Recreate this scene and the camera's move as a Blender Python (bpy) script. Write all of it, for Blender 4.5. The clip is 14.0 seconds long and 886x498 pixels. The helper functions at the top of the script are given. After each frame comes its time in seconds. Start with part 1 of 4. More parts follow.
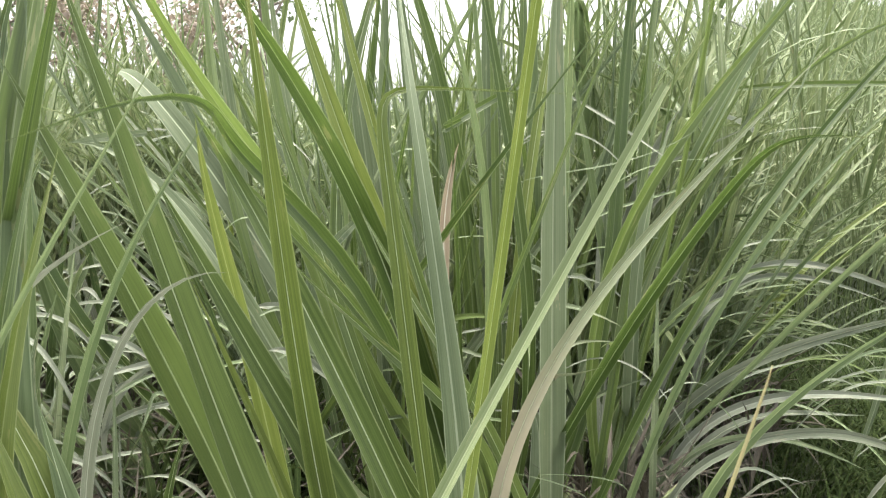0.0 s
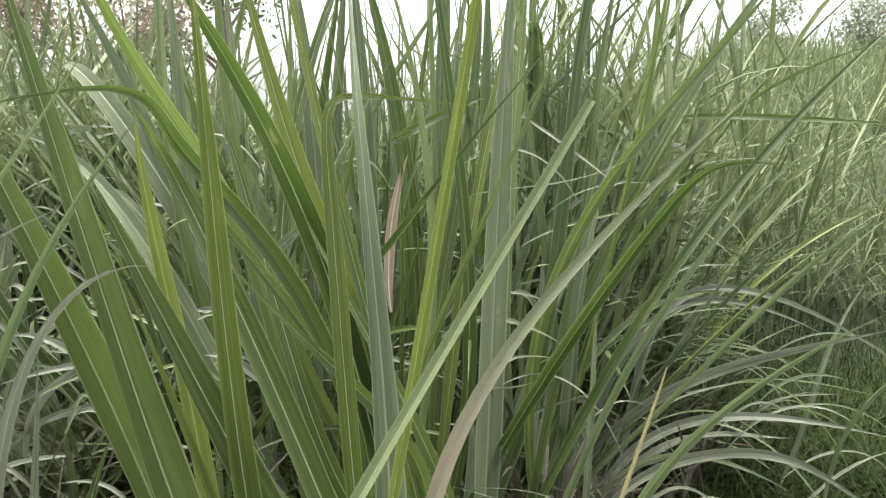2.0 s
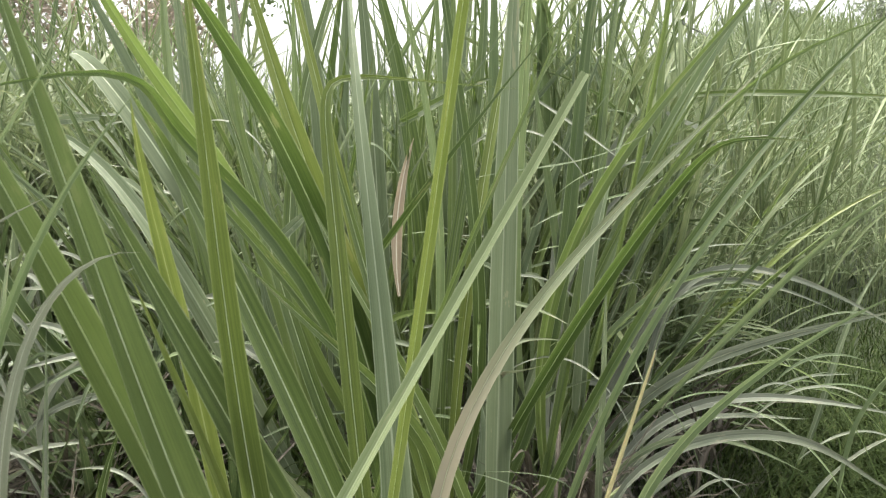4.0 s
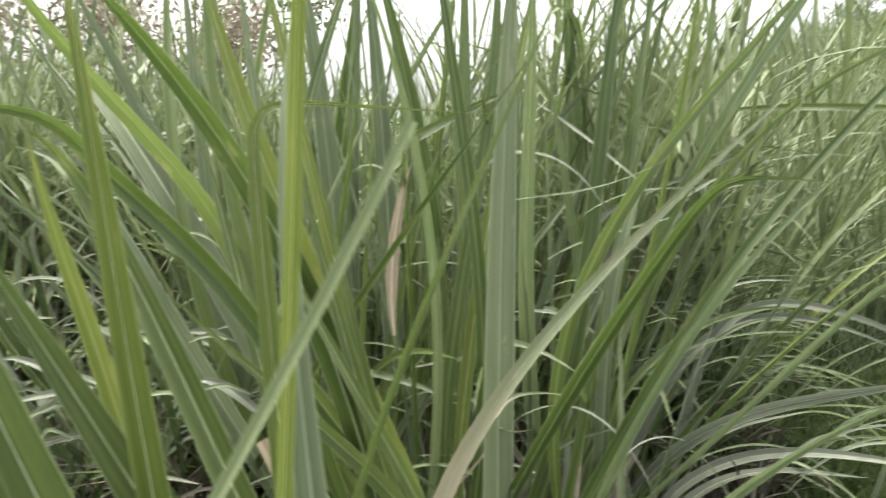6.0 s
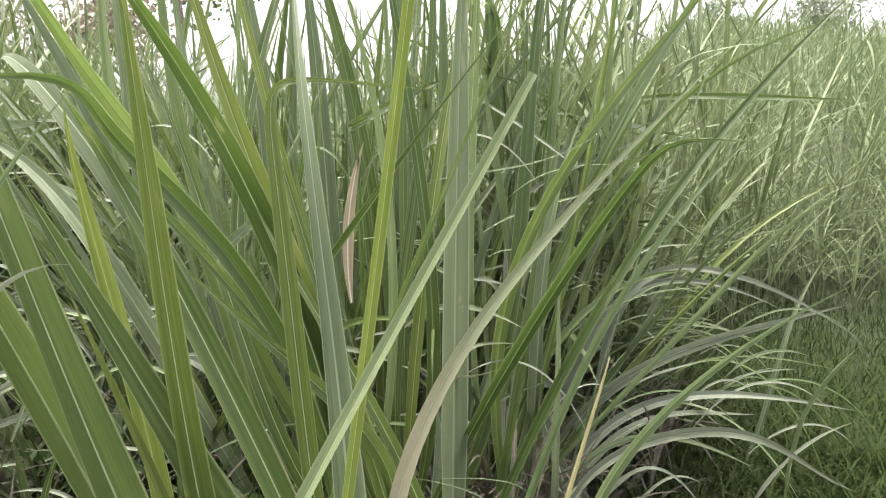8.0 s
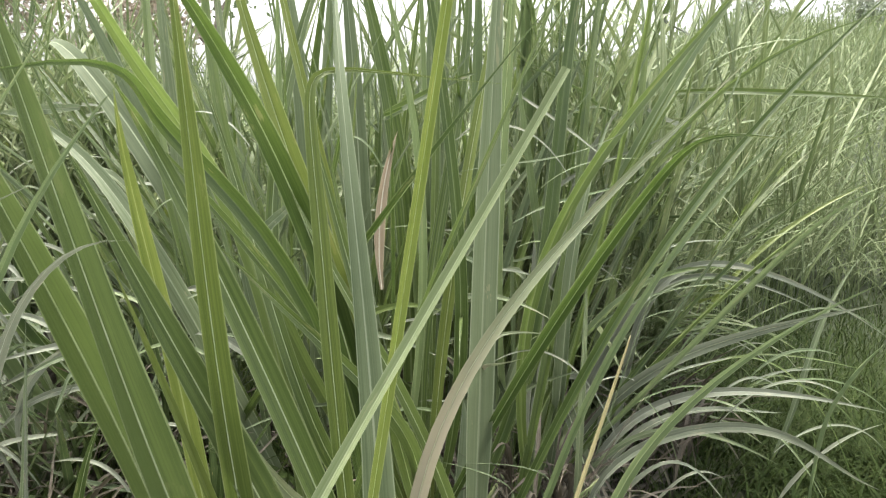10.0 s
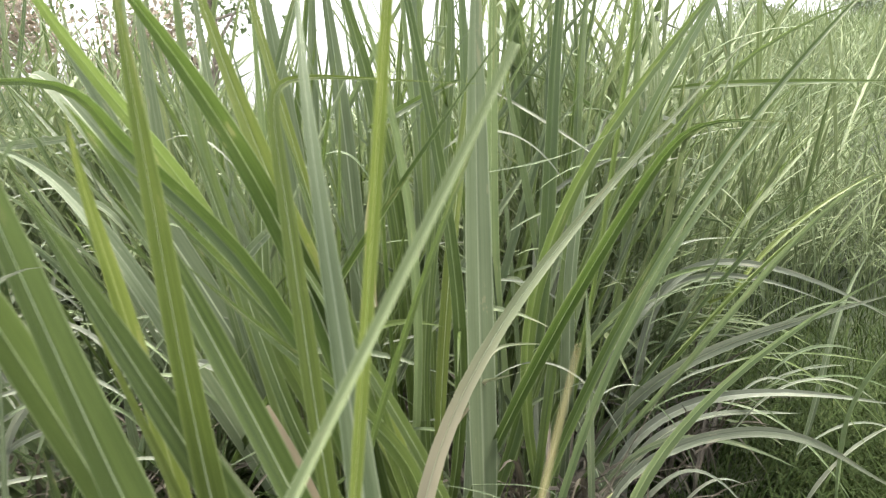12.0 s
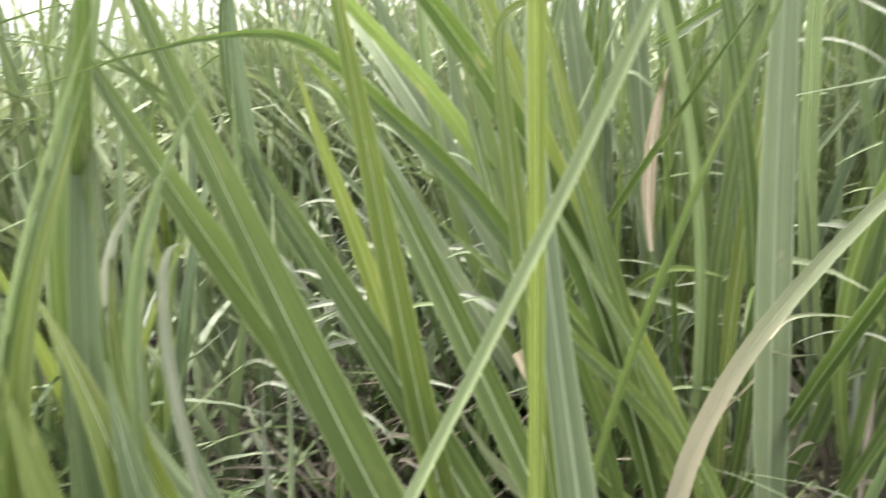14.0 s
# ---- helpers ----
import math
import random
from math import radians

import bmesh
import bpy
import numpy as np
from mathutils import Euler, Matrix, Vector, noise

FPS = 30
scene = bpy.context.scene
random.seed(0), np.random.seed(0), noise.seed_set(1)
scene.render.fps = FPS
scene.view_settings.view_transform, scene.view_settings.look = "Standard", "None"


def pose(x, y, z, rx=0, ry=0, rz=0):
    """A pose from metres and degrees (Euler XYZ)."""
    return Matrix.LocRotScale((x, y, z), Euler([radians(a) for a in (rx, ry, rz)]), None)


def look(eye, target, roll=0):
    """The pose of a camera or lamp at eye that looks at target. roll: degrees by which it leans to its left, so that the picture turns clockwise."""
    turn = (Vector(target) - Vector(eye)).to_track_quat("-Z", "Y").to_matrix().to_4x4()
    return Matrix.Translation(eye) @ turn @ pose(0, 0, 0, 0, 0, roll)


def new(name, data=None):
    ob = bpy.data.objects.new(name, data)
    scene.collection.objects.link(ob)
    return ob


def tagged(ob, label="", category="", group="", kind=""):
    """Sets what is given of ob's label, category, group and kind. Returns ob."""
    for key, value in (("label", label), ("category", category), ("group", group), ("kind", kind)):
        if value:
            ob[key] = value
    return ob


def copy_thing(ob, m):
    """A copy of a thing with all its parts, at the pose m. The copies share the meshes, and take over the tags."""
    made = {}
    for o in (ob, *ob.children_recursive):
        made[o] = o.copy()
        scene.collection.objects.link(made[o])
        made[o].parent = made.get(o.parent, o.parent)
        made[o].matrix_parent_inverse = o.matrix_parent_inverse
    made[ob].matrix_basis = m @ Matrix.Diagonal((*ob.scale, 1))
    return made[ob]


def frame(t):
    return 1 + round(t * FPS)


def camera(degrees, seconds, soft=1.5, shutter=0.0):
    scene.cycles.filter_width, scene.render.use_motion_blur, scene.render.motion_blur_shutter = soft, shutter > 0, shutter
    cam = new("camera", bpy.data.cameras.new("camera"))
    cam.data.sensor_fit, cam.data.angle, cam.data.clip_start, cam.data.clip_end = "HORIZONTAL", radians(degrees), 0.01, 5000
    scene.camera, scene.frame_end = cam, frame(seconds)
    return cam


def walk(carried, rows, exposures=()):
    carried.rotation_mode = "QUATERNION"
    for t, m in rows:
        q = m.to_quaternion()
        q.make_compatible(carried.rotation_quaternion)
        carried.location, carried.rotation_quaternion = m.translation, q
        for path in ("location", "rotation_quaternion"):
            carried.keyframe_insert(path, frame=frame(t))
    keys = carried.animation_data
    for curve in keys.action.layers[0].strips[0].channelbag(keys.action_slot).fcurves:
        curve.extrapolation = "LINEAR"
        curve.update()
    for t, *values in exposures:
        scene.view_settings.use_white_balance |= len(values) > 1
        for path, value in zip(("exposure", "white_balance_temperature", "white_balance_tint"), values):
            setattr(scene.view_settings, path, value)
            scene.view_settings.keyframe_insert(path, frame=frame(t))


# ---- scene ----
cam = camera(64.0, 14.0, soft=1.15, shutter=0.52)
PATH = [
    (0.0, 0.0699, 0.0619, 1.0127, 79.03, -0.83, 4.33),
    (0.5, 0.0761, 0.0459, 1.026, 80.01, -0.82, 4.08),
    (1.0, 0.0771, 0.062, 0.9957, 81.97, -0.52, 1.35),
    (1.5, 0.0782, 0.0666, 1.0062, 79.5, -2.42, 1.68),
    (2.0, 0.0856, 0.0583, 1.0068, 80.41, -3.9, 1.04),
    (2.5, 0.0894, 0.0524, 1.0031, 78.73, -4.7, 0.75),
    (3.0, 0.0883, 0.0459, 1.0046, 79.09, -4.26, 1.12),
    (3.5, 0.0884, 0.0482, 1.0034, 79.21, -4.07, 1.66),
    (3.7, 0.0892, 0.0532, 1.003, 79.01, -3.37, 1.7),
    (5.8, 0.2161, 0.2083, 1.0285, 79.87, -2.87, 4.77),
    (6.0, 0.2011, 0.2056, 1.0292, 79.58, -2.46, 7.27),
    (6.5, 0.1632, 0.1857, 1.0247, 78.54, -1.62, 8.66),
    (7.0, 0.1157, 0.1399, 1.0063, 79.8, 0.01, 4.05),
    (7.5, 0.0991, 0.0842, 0.999, 79.26, -2.32, -0.39),
    (7.7, 0.1015, 0.0817, 1.0029, 79.62, -2.63, -1.75),
    (9.8, 0.101, 0.0675, 1.0022, 78.94, -3.93, -0.19),
    (10.0, 0.099, 0.0626, 1.0028, 78.75, -3.6, 0.8),
    (10.5, 0.0972, 0.0623, 0.9999, 78.09, -4.1, 0.84),
    (11.0, 0.0893, 0.065, 1.0005, 77.75, -4.21, 1.15),
    (11.5, 0.0965, 0.0769, 1.0031, 78.14, -3.36, 0.54),
    (12.0, 0.1305, 0.1069, 0.9902, 79.98, -0.33, 1.05),
    (12.5, 0.2167, 0.1853, 1.0156, 78.94, -0.8, 2.05),
    (13.0, 0.2321, 0.24, 1.0124, 75.22, 0.32, 14.15),
    (13.5, 0.2224, 0.2496, 1.0156, 75.22, 1.33, 20.91),
    (14.0, 0.1963, 0.2299, 1.0083, 73.54, 3.33, 26.7),
]
walk(cam, [(t, pose(x, y, z, rx, ry, rz)) for t, x, y, z, rx, ry, rz in PATH],
     exposures=[(0.0, 2.99, 6500, 7), (0.5, 2.87, 6500, 7), (1.0, 2.39, 6500, 7), (2.0, 2.62, 6500, 7), (3.0, 2.81, 6500, 7), (6.0, 2.75, 6500, 7), (7.0, 2.90, 6500, 7), (10.0, 2.86, 6500, 7), (11.0, 3.10, 6500, 7), (12.0, 3.05, 6500, 7), (12.5, 2.77, 6500, 7), (13.0, 3.26, 6500, 7), (13.5, 3.51, 6400, 7), (14.0, 3.33, 6500, 7)])

# ---- light: a bright, thinly overcast day ----
world = bpy.data.worlds.new("overcast_sky")
scene.world = world
world.use_nodes = True
wt = world.node_tree
sky = wt.nodes.new("ShaderNodeTexSky")
sky.sky_type = "NISHITA"
sky.sun_disc = False
sky.sun_elevation = radians(72)
sky.sun_rotation = radians(-50)
sky.air_density, sky.dust_density, sky.ozone_density = 1.0, 10.0, 0.6
wt.nodes["Background"].inputs["Strength"].default_value = 0.135
veil = wt.nodes.new("ShaderNodeHueSaturation")  # thin cloud takes most of the blue out of the sky
veil.inputs["Saturation"].default_value = 0.5
wt.links.new(sky.outputs["Color"], veil.inputs["Color"])
cloud = wt.nodes.new("ShaderNodeMix")  # even white cloud cover
cloud.data_type = "RGBA"
cloud.inputs["Factor"].default_value = 0.45
cloud.inputs["B"].default_value = (2.3, 2.3, 2.35, 1)
wt.links.new(veil.outputs["Color"], cloud.inputs["A"])
wt.links.new(cloud.outputs["Result"], wt.nodes["Background"].inputs["Color"])
sun_data = bpy.data.lights.new("sun", "SUN")
sun_data.energy, sun_data.angle, sun_data.color = 1.2, radians(40), (1.0, 0.97, 0.9)
sun = new("sun", sun_data)
sun.matrix_world = look((-2.3, 3.1, 9), (0, 1.2, 0))


# ---- materials ----
def material(name):
    m = bpy.data.materials.new(name)
    m.use_nodes = True
    nt = m.node_tree
    return m, nt, nt.nodes["Principled BSDF"]


def math_node(nt, op, a, b=None, c=None):
    n = nt.nodes.new("ShaderNodeMath")
    n.operation = op
    for k, v in enumerate((a, b, c)):
        if v is None:
            continue
        if isinstance(v, (int, float)):
            n.inputs[k].default_value = v
        else:
            nt.links.new(v, n.inputs[k])
    return n.outputs[0]


def mix_colour(nt, fac, a, b):
    n = nt.nodes.new("ShaderNodeMix")
    n.data_type = "RGBA"
    for sock, v in ((n.inputs["Factor"], fac), (n.inputs["A"], a), (n.inputs["B"], b)):
        if isinstance(v, (int, float)):
            sock.default_value = v
        elif isinstance(v, tuple):
            sock.default_value = (*v, 1)
        else:
            nt.links.new(v, sock)
    return n.outputs["Result"]


def noise_node(nt, vec, scale, detail=3.0, rough=0.6):
    n = nt.nodes.new("ShaderNodeTexNoise")
    n.inputs["Scale"].default_value = scale
    n.inputs["Detail"].default_value = detail
    n.inputs["Roughness"].default_value = rough
    if vec is not None:
        nt.links.new(vec, n.inputs["Vector"])
    return n.outputs["Fac"]


def ramp(nt, fac, *stops):
    n = nt.nodes.new("ShaderNodeValToRGB")
    el = n.color_ramp.elements
    while len(el) < len(stops):
        el.new(0.5)
    for e, (p, col) in zip(el, stops):
        e.position, e.color = p, (*col, 1)
    nt.links.new(fac, n.inputs["Fac"])
    return n.outputs["Color"]


def leaf_material(name, dark, light, rib, dry, through_leaf=0.35, per_island=False, rough=0.42, dry_amount=0.5, fade=None, shine=0.3, veined=1.5):
    """A grass leaf: parallel veins, a pale rib along the middle, paler margins, dry flecks towards the tip.
    UV: u across the blade, v along it."""
    m, nt, bsdf = material(name)
    uv = nt.nodes.new("ShaderNodeUVMap")
    sep = nt.nodes.new("ShaderNodeSeparateXYZ")
    nt.links.new(uv.outputs["UV"], sep.inputs["Vector"])
    u, v = sep.outputs["X"], sep.outputs["Y"]
    if per_island:
        rnd = nt.nodes.new("ShaderNodeNewGeometry").outputs["Random Per Island"]
    else:
        rnd = nt.nodes.new("ShaderNodeObjectInfo").outputs["Random"]
    off = math_node(nt, "MULTIPLY", rnd, 37.0)
    comb = nt.nodes.new("ShaderNodeCombineXYZ")
    nt.links.new(math_node(nt, "MULTIPLY", u, 16.0), comb.inputs["X"])
    nt.links.new(math_node(nt, "MULTIPLY", v, 0.9), comb.inputs["Y"])
    nt.links.new(off, comb.inputs["Z"])
    veins = noise_node(nt, comb.outputs["Vector"], 2.2, 4.0, 0.7)
    comb2 = nt.nodes.new("ShaderNodeCombineXYZ")
    nt.links.new(math_node(nt, "MULTIPLY", u, 1.2), comb2.inputs["X"])
    nt.links.new(math_node(nt, "MULTIPLY", v, 7.0), comb2.inputs["Y"])
    nt.links.new(off, comb2.inputs["Z"])
    patches = noise_node(nt, comb2.outputs["Vector"], 1.3, 5.0, 0.65)
    comb3 = nt.nodes.new("ShaderNodeCombineXYZ")  # broad streaks
    nt.links.new(math_node(nt, "MULTIPLY", u, 5.0), comb3.inputs["X"])
    nt.links.new(math_node(nt, "MULTIPLY", v, 0.8), comb3.inputs["Y"])
    nt.links.new(math_node(nt, "ADD", off, 11.0), comb3.inputs["Z"])
    streaks = noise_node(nt, comb3.outputs["Vector"], 1.6, 2.0, 0.5)
    tone = math_node(nt, "MULTIPLY_ADD", rnd, 0.62, math_node(nt, "MULTIPLY_ADD", math_node(nt, "SUBTRACT", veins, 0.5), veined, 0.16))
    tone = math_node(nt, "MULTIPLY_ADD", math_node(nt, "SUBTRACT", patches, 0.5), 0.7, tone)
    tone = math_node(nt, "MULTIPLY_ADD", math_node(nt, "SUBTRACT", streaks, 0.5), 1.3, tone)
    clamp = nt.nodes.new("ShaderNodeClamp")
    nt.links.new(tone, clamp.inputs["Value"])
    base = mix_colour(nt, clamp.outputs[0], dark, light)
    # pale rib, fading out towards the tip
    d = math_node(nt, "ABSOLUTE", math_node(nt, "SUBTRACT", u, 0.5))
    ribw = math_node(nt, "MULTIPLY_ADD", v, -0.03, 0.052)
    rib_seen = math_node(nt, "MULTIPLY_ADD", math_node(nt, "FRACT", math_node(nt, "MULTIPLY", rnd, 7.3)), 0.34, 0.0)
    on_rib = math_node(nt, "MULTIPLY", math_node(nt, "LESS_THAN", d, ribw), rib_seen)
    base = mix_colour(nt, on_rib, base, rib)
    edge = math_node(nt, "MULTIPLY", math_node(nt, "GREATER_THAN", d, 0.462), 0.26)
    base = mix_colour(nt, edge, base, rib)
    flecks = math_node(nt, "MULTIPLY", math_node(nt, "GREATER_THAN", math_node(nt, "MULTIPLY_ADD", v, 0.10, patches), 0.70), dry_amount)
    base = mix_colour(nt, flecks, base, dry)
    if fade:
        # withered stretch in the lower half, with a ragged border
        mapr = nt.nodes.new("ShaderNodeMapRange")
        mapr.inputs["From Min"].default_value, mapr.inputs["From Max"].default_value = 0.62, 0.42
        nt.links.new(math_node(nt, "MULTIPLY_ADD", veins, 0.35, math_node(nt, "SUBTRACT", v, 0.17)), mapr.inputs["Value"])
        base = mix_colour(nt, math_node(nt, "MULTIPLY", mapr.outputs["Result"], 0.75), base, fade)
    nt.links.new(base, bsdf.inputs["Base Color"])
    bsdf.inputs["Roughness"].default_value = rough
    bsdf.inputs["Specular IOR Level"].default_value = shine
    bump = nt.nodes.new("ShaderNodeBump")
    bump.inputs["Strength"].default_value = 0.4
    bump.inputs["Distance"].default_value = 0.001
    nt.links.new(veins, bump.inputs["Height"])
    nt.links.new(bump.outputs["Normal"], bsdf.inputs["Normal"])
    tr = nt.nodes.new("ShaderNodeBsdfTranslucent")
    bright = nt.nodes.new("ShaderNodeHueSaturation")
    bright.inputs["Saturation"].default_value = 1.05
    bright.inputs["Value"].default_value = 1.3
    nt.links.new(base, bright.inputs["Color"])
    nt.links.new(bright.outputs["Color"], tr.inputs["Color"])
    mx = nt.nodes.new("ShaderNodeMixShader")
    mx.inputs["Fac"].default_value = 0.85 * through_leaf
    nt.links.new(bsdf.outputs[0], mx.inputs[1])
    nt.links.new(tr.outputs[0], mx.inputs[2])
    nt.links.new(mx.outputs[0], nt.nodes["Material Output"].inputs["Surface"])
    return m


GREEN = leaf_material("napier_leaf", (0.031, 0.052, 0.011), (0.103, 0.138, 0.041), (0.38, 0.42, 0.26), (0.33, 0.29, 0.16), 0.4, rough=0.38, dry_amount=0.2, shine=0.42)
DEEP = leaf_material("napier_leaf_deep_green", (0.028, 0.046, 0.012), (0.084, 0.113, 0.036), (0.38, 0.42, 0.26), (0.2, 0.19, 0.1), 0.33, rough=0.4, dry_amount=0.12, shine=0.36)
BRIGHT = leaf_material("napier_leaf_young", (0.064, 0.089, 0.019), (0.148, 0.178, 0.048), (0.38, 0.42, 0.23), (0.33, 0.29, 0.14), 0.33, rough=0.38, dry_amount=0.15)
FRESH = leaf_material("napier_leaf_fresh", (0.066, 0.094, 0.040), (0.131, 0.165, 0.078), (0.40, 0.44, 0.28), (0.34, 0.3, 0.17), 0.33, dry_amount=0.15)
SILVER = leaf_material("napier_leaf_glaucous", (0.066, 0.088, 0.047), (0.135, 0.16, 0.095), (0.42, 0.45, 0.34), (0.35, 0.31, 0.2), 0.4, rough=0.55, dry_amount=0.2, shine=0.12)
PALE = leaf_material("arching_leaf_pale", (0.095, 0.108, 0.076), (0.178, 0.19, 0.145), (0.45, 0.47, 0.4), (0.36, 0.31, 0.22), 0.25, rough=0.55, dry_amount=0.25, shine=0.18)
TAN = leaf_material("napier_leaf_fading", (0.12, 0.14, 0.075), (0.19, 0.21, 0.125), (0.36, 0.36, 0.26), (0.26, 0.23, 0.15), 0.25, dry_amount=0.35, fade=(0.32, 0.275, 0.2), veined=3.0)
LIGHT = leaf_material("napier_leaf_light_green", (0.108, 0.136, 0.064), (0.175, 0.205, 0.11), (0.4, 0.43, 0.3), (0.35, 0.32, 0.2), 0.3, rough=0.5, dry_amount=0.15, shine=0.2)
DRY = leaf_material("dry_leaf", (0.23, 0.18, 0.125), (0.37, 0.305, 0.22), (0.65, 0.58, 0.43), (0.3, 0.2, 0.11), 0.25, dry_amount=0.3)
DRY_RIB = leaf_material("dry_leaf_rib", (0.48, 0.44, 0.35), (0.62, 0.58, 0.48), (0.6, 0.56, 0.46), (0.5, 0.42, 0.3), 0.2, rough=0.6, dry_amount=0.1)
STRAW = leaf_material("yellow_straw", (0.25, 0.22, 0.11), (0.36, 0.32, 0.17), (0.5, 0.46, 0.3), (0.45, 0.25, 0.1), 0.25)
MEADOW = leaf_material("meadow_leaves", (0.035, 0.058, 0.016), (0.168, 0.195, 0.098), (0.35, 0.38, 0.27), (0.33, 0.29, 0.19), 0.28, True, 0.48, dry_amount=0.3, shine=0.22)
# MEADOW with its dark end raised: haze over the field put into the colour
FIELD = leaf_material("field_leaves_hazed", (0.062, 0.086, 0.038), (0.155, 0.182, 0.095), (0.33, 0.36, 0.25), (0.3, 0.27, 0.18), 0.33, True, 0.55, dry_amount=0.25, shine=0.15)
# leaf green darkened, so the shade between the clumps is in the colour
SHADY = leaf_material("low_leaves_shaded", (0.024, 0.043, 0.012), (0.085, 0.106, 0.047), (0.3, 0.33, 0.2), (0.2, 0.17, 0.1), 0.25, True, 0.4, dry_amount=0.3, shine=0.35)
# green taken very dark: shade low between the stands is in the colour
TURF = leaf_material("turf_leaves_shaded", (0.010, 0.018, 0.004), (0.043, 0.061, 0.019), (0.07, 0.1, 0.03), (0.15, 0.12, 0.06), 0.28, True, 0.6, shine=0.05)
WITHERED = leaf_material("withered_leaves", (0.034, 0.03, 0.021), (0.094, 0.08, 0.06), (0.2, 0.175, 0.135), (0.09, 0.06, 0.04), 0.2, True, 0.7)
LITTER = leaf_material("litter_leaves", (0.028, 0.022, 0.017), (0.08, 0.068, 0.055), (0.23, 0.2, 0.17), (0.06, 0.042, 0.03), 0.1, True, 0.8)

RIB, nt, bsdf = material("leaf_rib")
rn = noise_node(nt, nt.nodes.new("ShaderNodeTexCoord").outputs["Object"], 60, 3)
nt.links.new(ramp(nt, rn, (0.3, (0.29, 0.34, 0.21)), (0.7, (0.44, 0.48, 0.34))), bsdf.inputs["Base Color"])
bsdf.inputs["Roughness"].default_value = 0.4
rtr = nt.nodes.new("ShaderNodeBsdfTranslucent")
rtr.inputs["Color"].default_value = (0.55, 0.6, 0.36, 1)
rmx = nt.nodes.new("ShaderNodeMixShader")
rmx.inputs["Fac"].default_value = 0.35
nt.links.new(bsdf.outputs[0], rmx.inputs[1])
nt.links.new(rtr.outputs[0], rmx.inputs[2])
nt.links.new(rmx.outputs[0], nt.nodes["Material Output"].inputs["Surface"])

CULM, nt, bsdf = material("culm")
oc = nt.nodes.new("ShaderNodeTexCoord").outputs["Object"]
cn = noise_node(nt, oc, 30, 4)
nt.links.new(ramp(nt, cn, (0.35, (0.09, 0.12, 0.045)), (0.7, (0.2, 0.22, 0.11))), bsdf.inputs["Base Color"])
bsdf.inputs["Roughness"].default_value = 0.5

SOIL, nt, bsdf = material("soil")
geo = nt.nodes.new("ShaderNodeNewGeometry").outputs["Position"]
big, fine = noise_node(nt, geo, 1.1, 4), noise_node(nt, geo, 42.0, 6, 0.75)
earth = ramp(nt, fine, (0.3, (0.022, 0.017, 0.012)), (0.55, (0.055, 0.043, 0.032)), (0.8, (0.12, 0.095, 0.074)))
mossy = ramp(nt, fine, (0.3, (0.009, 0.015, 0.004)), (0.7, (0.034, 0.046, 0.014)))
# bare earth round the clump, mossy turf elsewhere, with a ragged border
away = nt.nodes.new("ShaderNodeVectorMath")
away.operation = "DISTANCE"
nt.links.new(geo, away.inputs[0])
away.inputs[1].default_value = (-0.9, 1.7, 0)
grassy = nt.nodes.new("ShaderNodeClamp")
nt.links.new(math_node(nt, "SUBTRACT", math_node(nt, "MULTIPLY_ADD", big, 1.8, away.outputs["Value"]), 2.3), grassy.inputs["Value"])
nt.links.new(mix_colour(nt, grassy.outputs[0], earth, mossy), bsdf.inputs["Base Color"])
bsdf.inputs["Roughness"].default_value = 0.95
bump = nt.nodes.new("ShaderNodeBump")
bump.inputs["Strength"].default_value, bump.inputs["Distance"].default_value = 0.9, 0.02
nt.links.new(fine, bump.inputs["Height"])
nt.links.new(bump.outputs["Normal"], bsdf.inputs["Normal"])

BARK, nt, bsdf = material("bark")
bn = noise_node(nt, nt.nodes.new("ShaderNodeTexCoord").outputs["Object"], 14, 6, 0.7)
nt.links.new(ramp(nt, bn, (0.3, (0.06, 0.045, 0.035)), (0.7, (0.22, 0.18, 0.15))), bsdf.inputs["Base Color"])
bsdf.inputs["Roughness"].default_value = 0.9


def crown_material(name, a, b):
    m, nt, bsdf = material(name)
    g = nt.nodes.new("ShaderNodeNewGeometry")
    nt.links.new(mix_colour(nt, g.outputs["Random Per Island"], a, b), bsdf.inputs["Base Color"])
    bsdf.inputs["Roughness"].default_value = 0.6
    tr = nt.nodes.new("ShaderNodeBsdfTranslucent")
    tr.inputs["Color"].default_value = (*b, 1)
    mx = nt.nodes.new("ShaderNodeMixShader")
    mx.inputs["Fac"].default_value = 0.3
    nt.links.new(bsdf.outputs[0], mx.inputs[1])
    nt.links.new(tr.outputs[0], mx.inputs[2])
    nt.links.new(mx.outputs[0], nt.nodes["Material Output"].inputs["Surface"])
    return m


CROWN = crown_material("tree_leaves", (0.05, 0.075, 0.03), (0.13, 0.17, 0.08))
# paler, greyer copy of CROWN: the haze of distance is painted into it
HAZY = crown_material("hazed_tree_leaves", (0.12, 0.14, 0.10), (0.24, 0.27, 0.19))
RUSTY = crown_material("rusty_shrub_leaves", (0.09, 0.09, 0.05), (0.24, 0.19, 0.15))

# ---- blades ----
rng = np.random.default_rng(7)


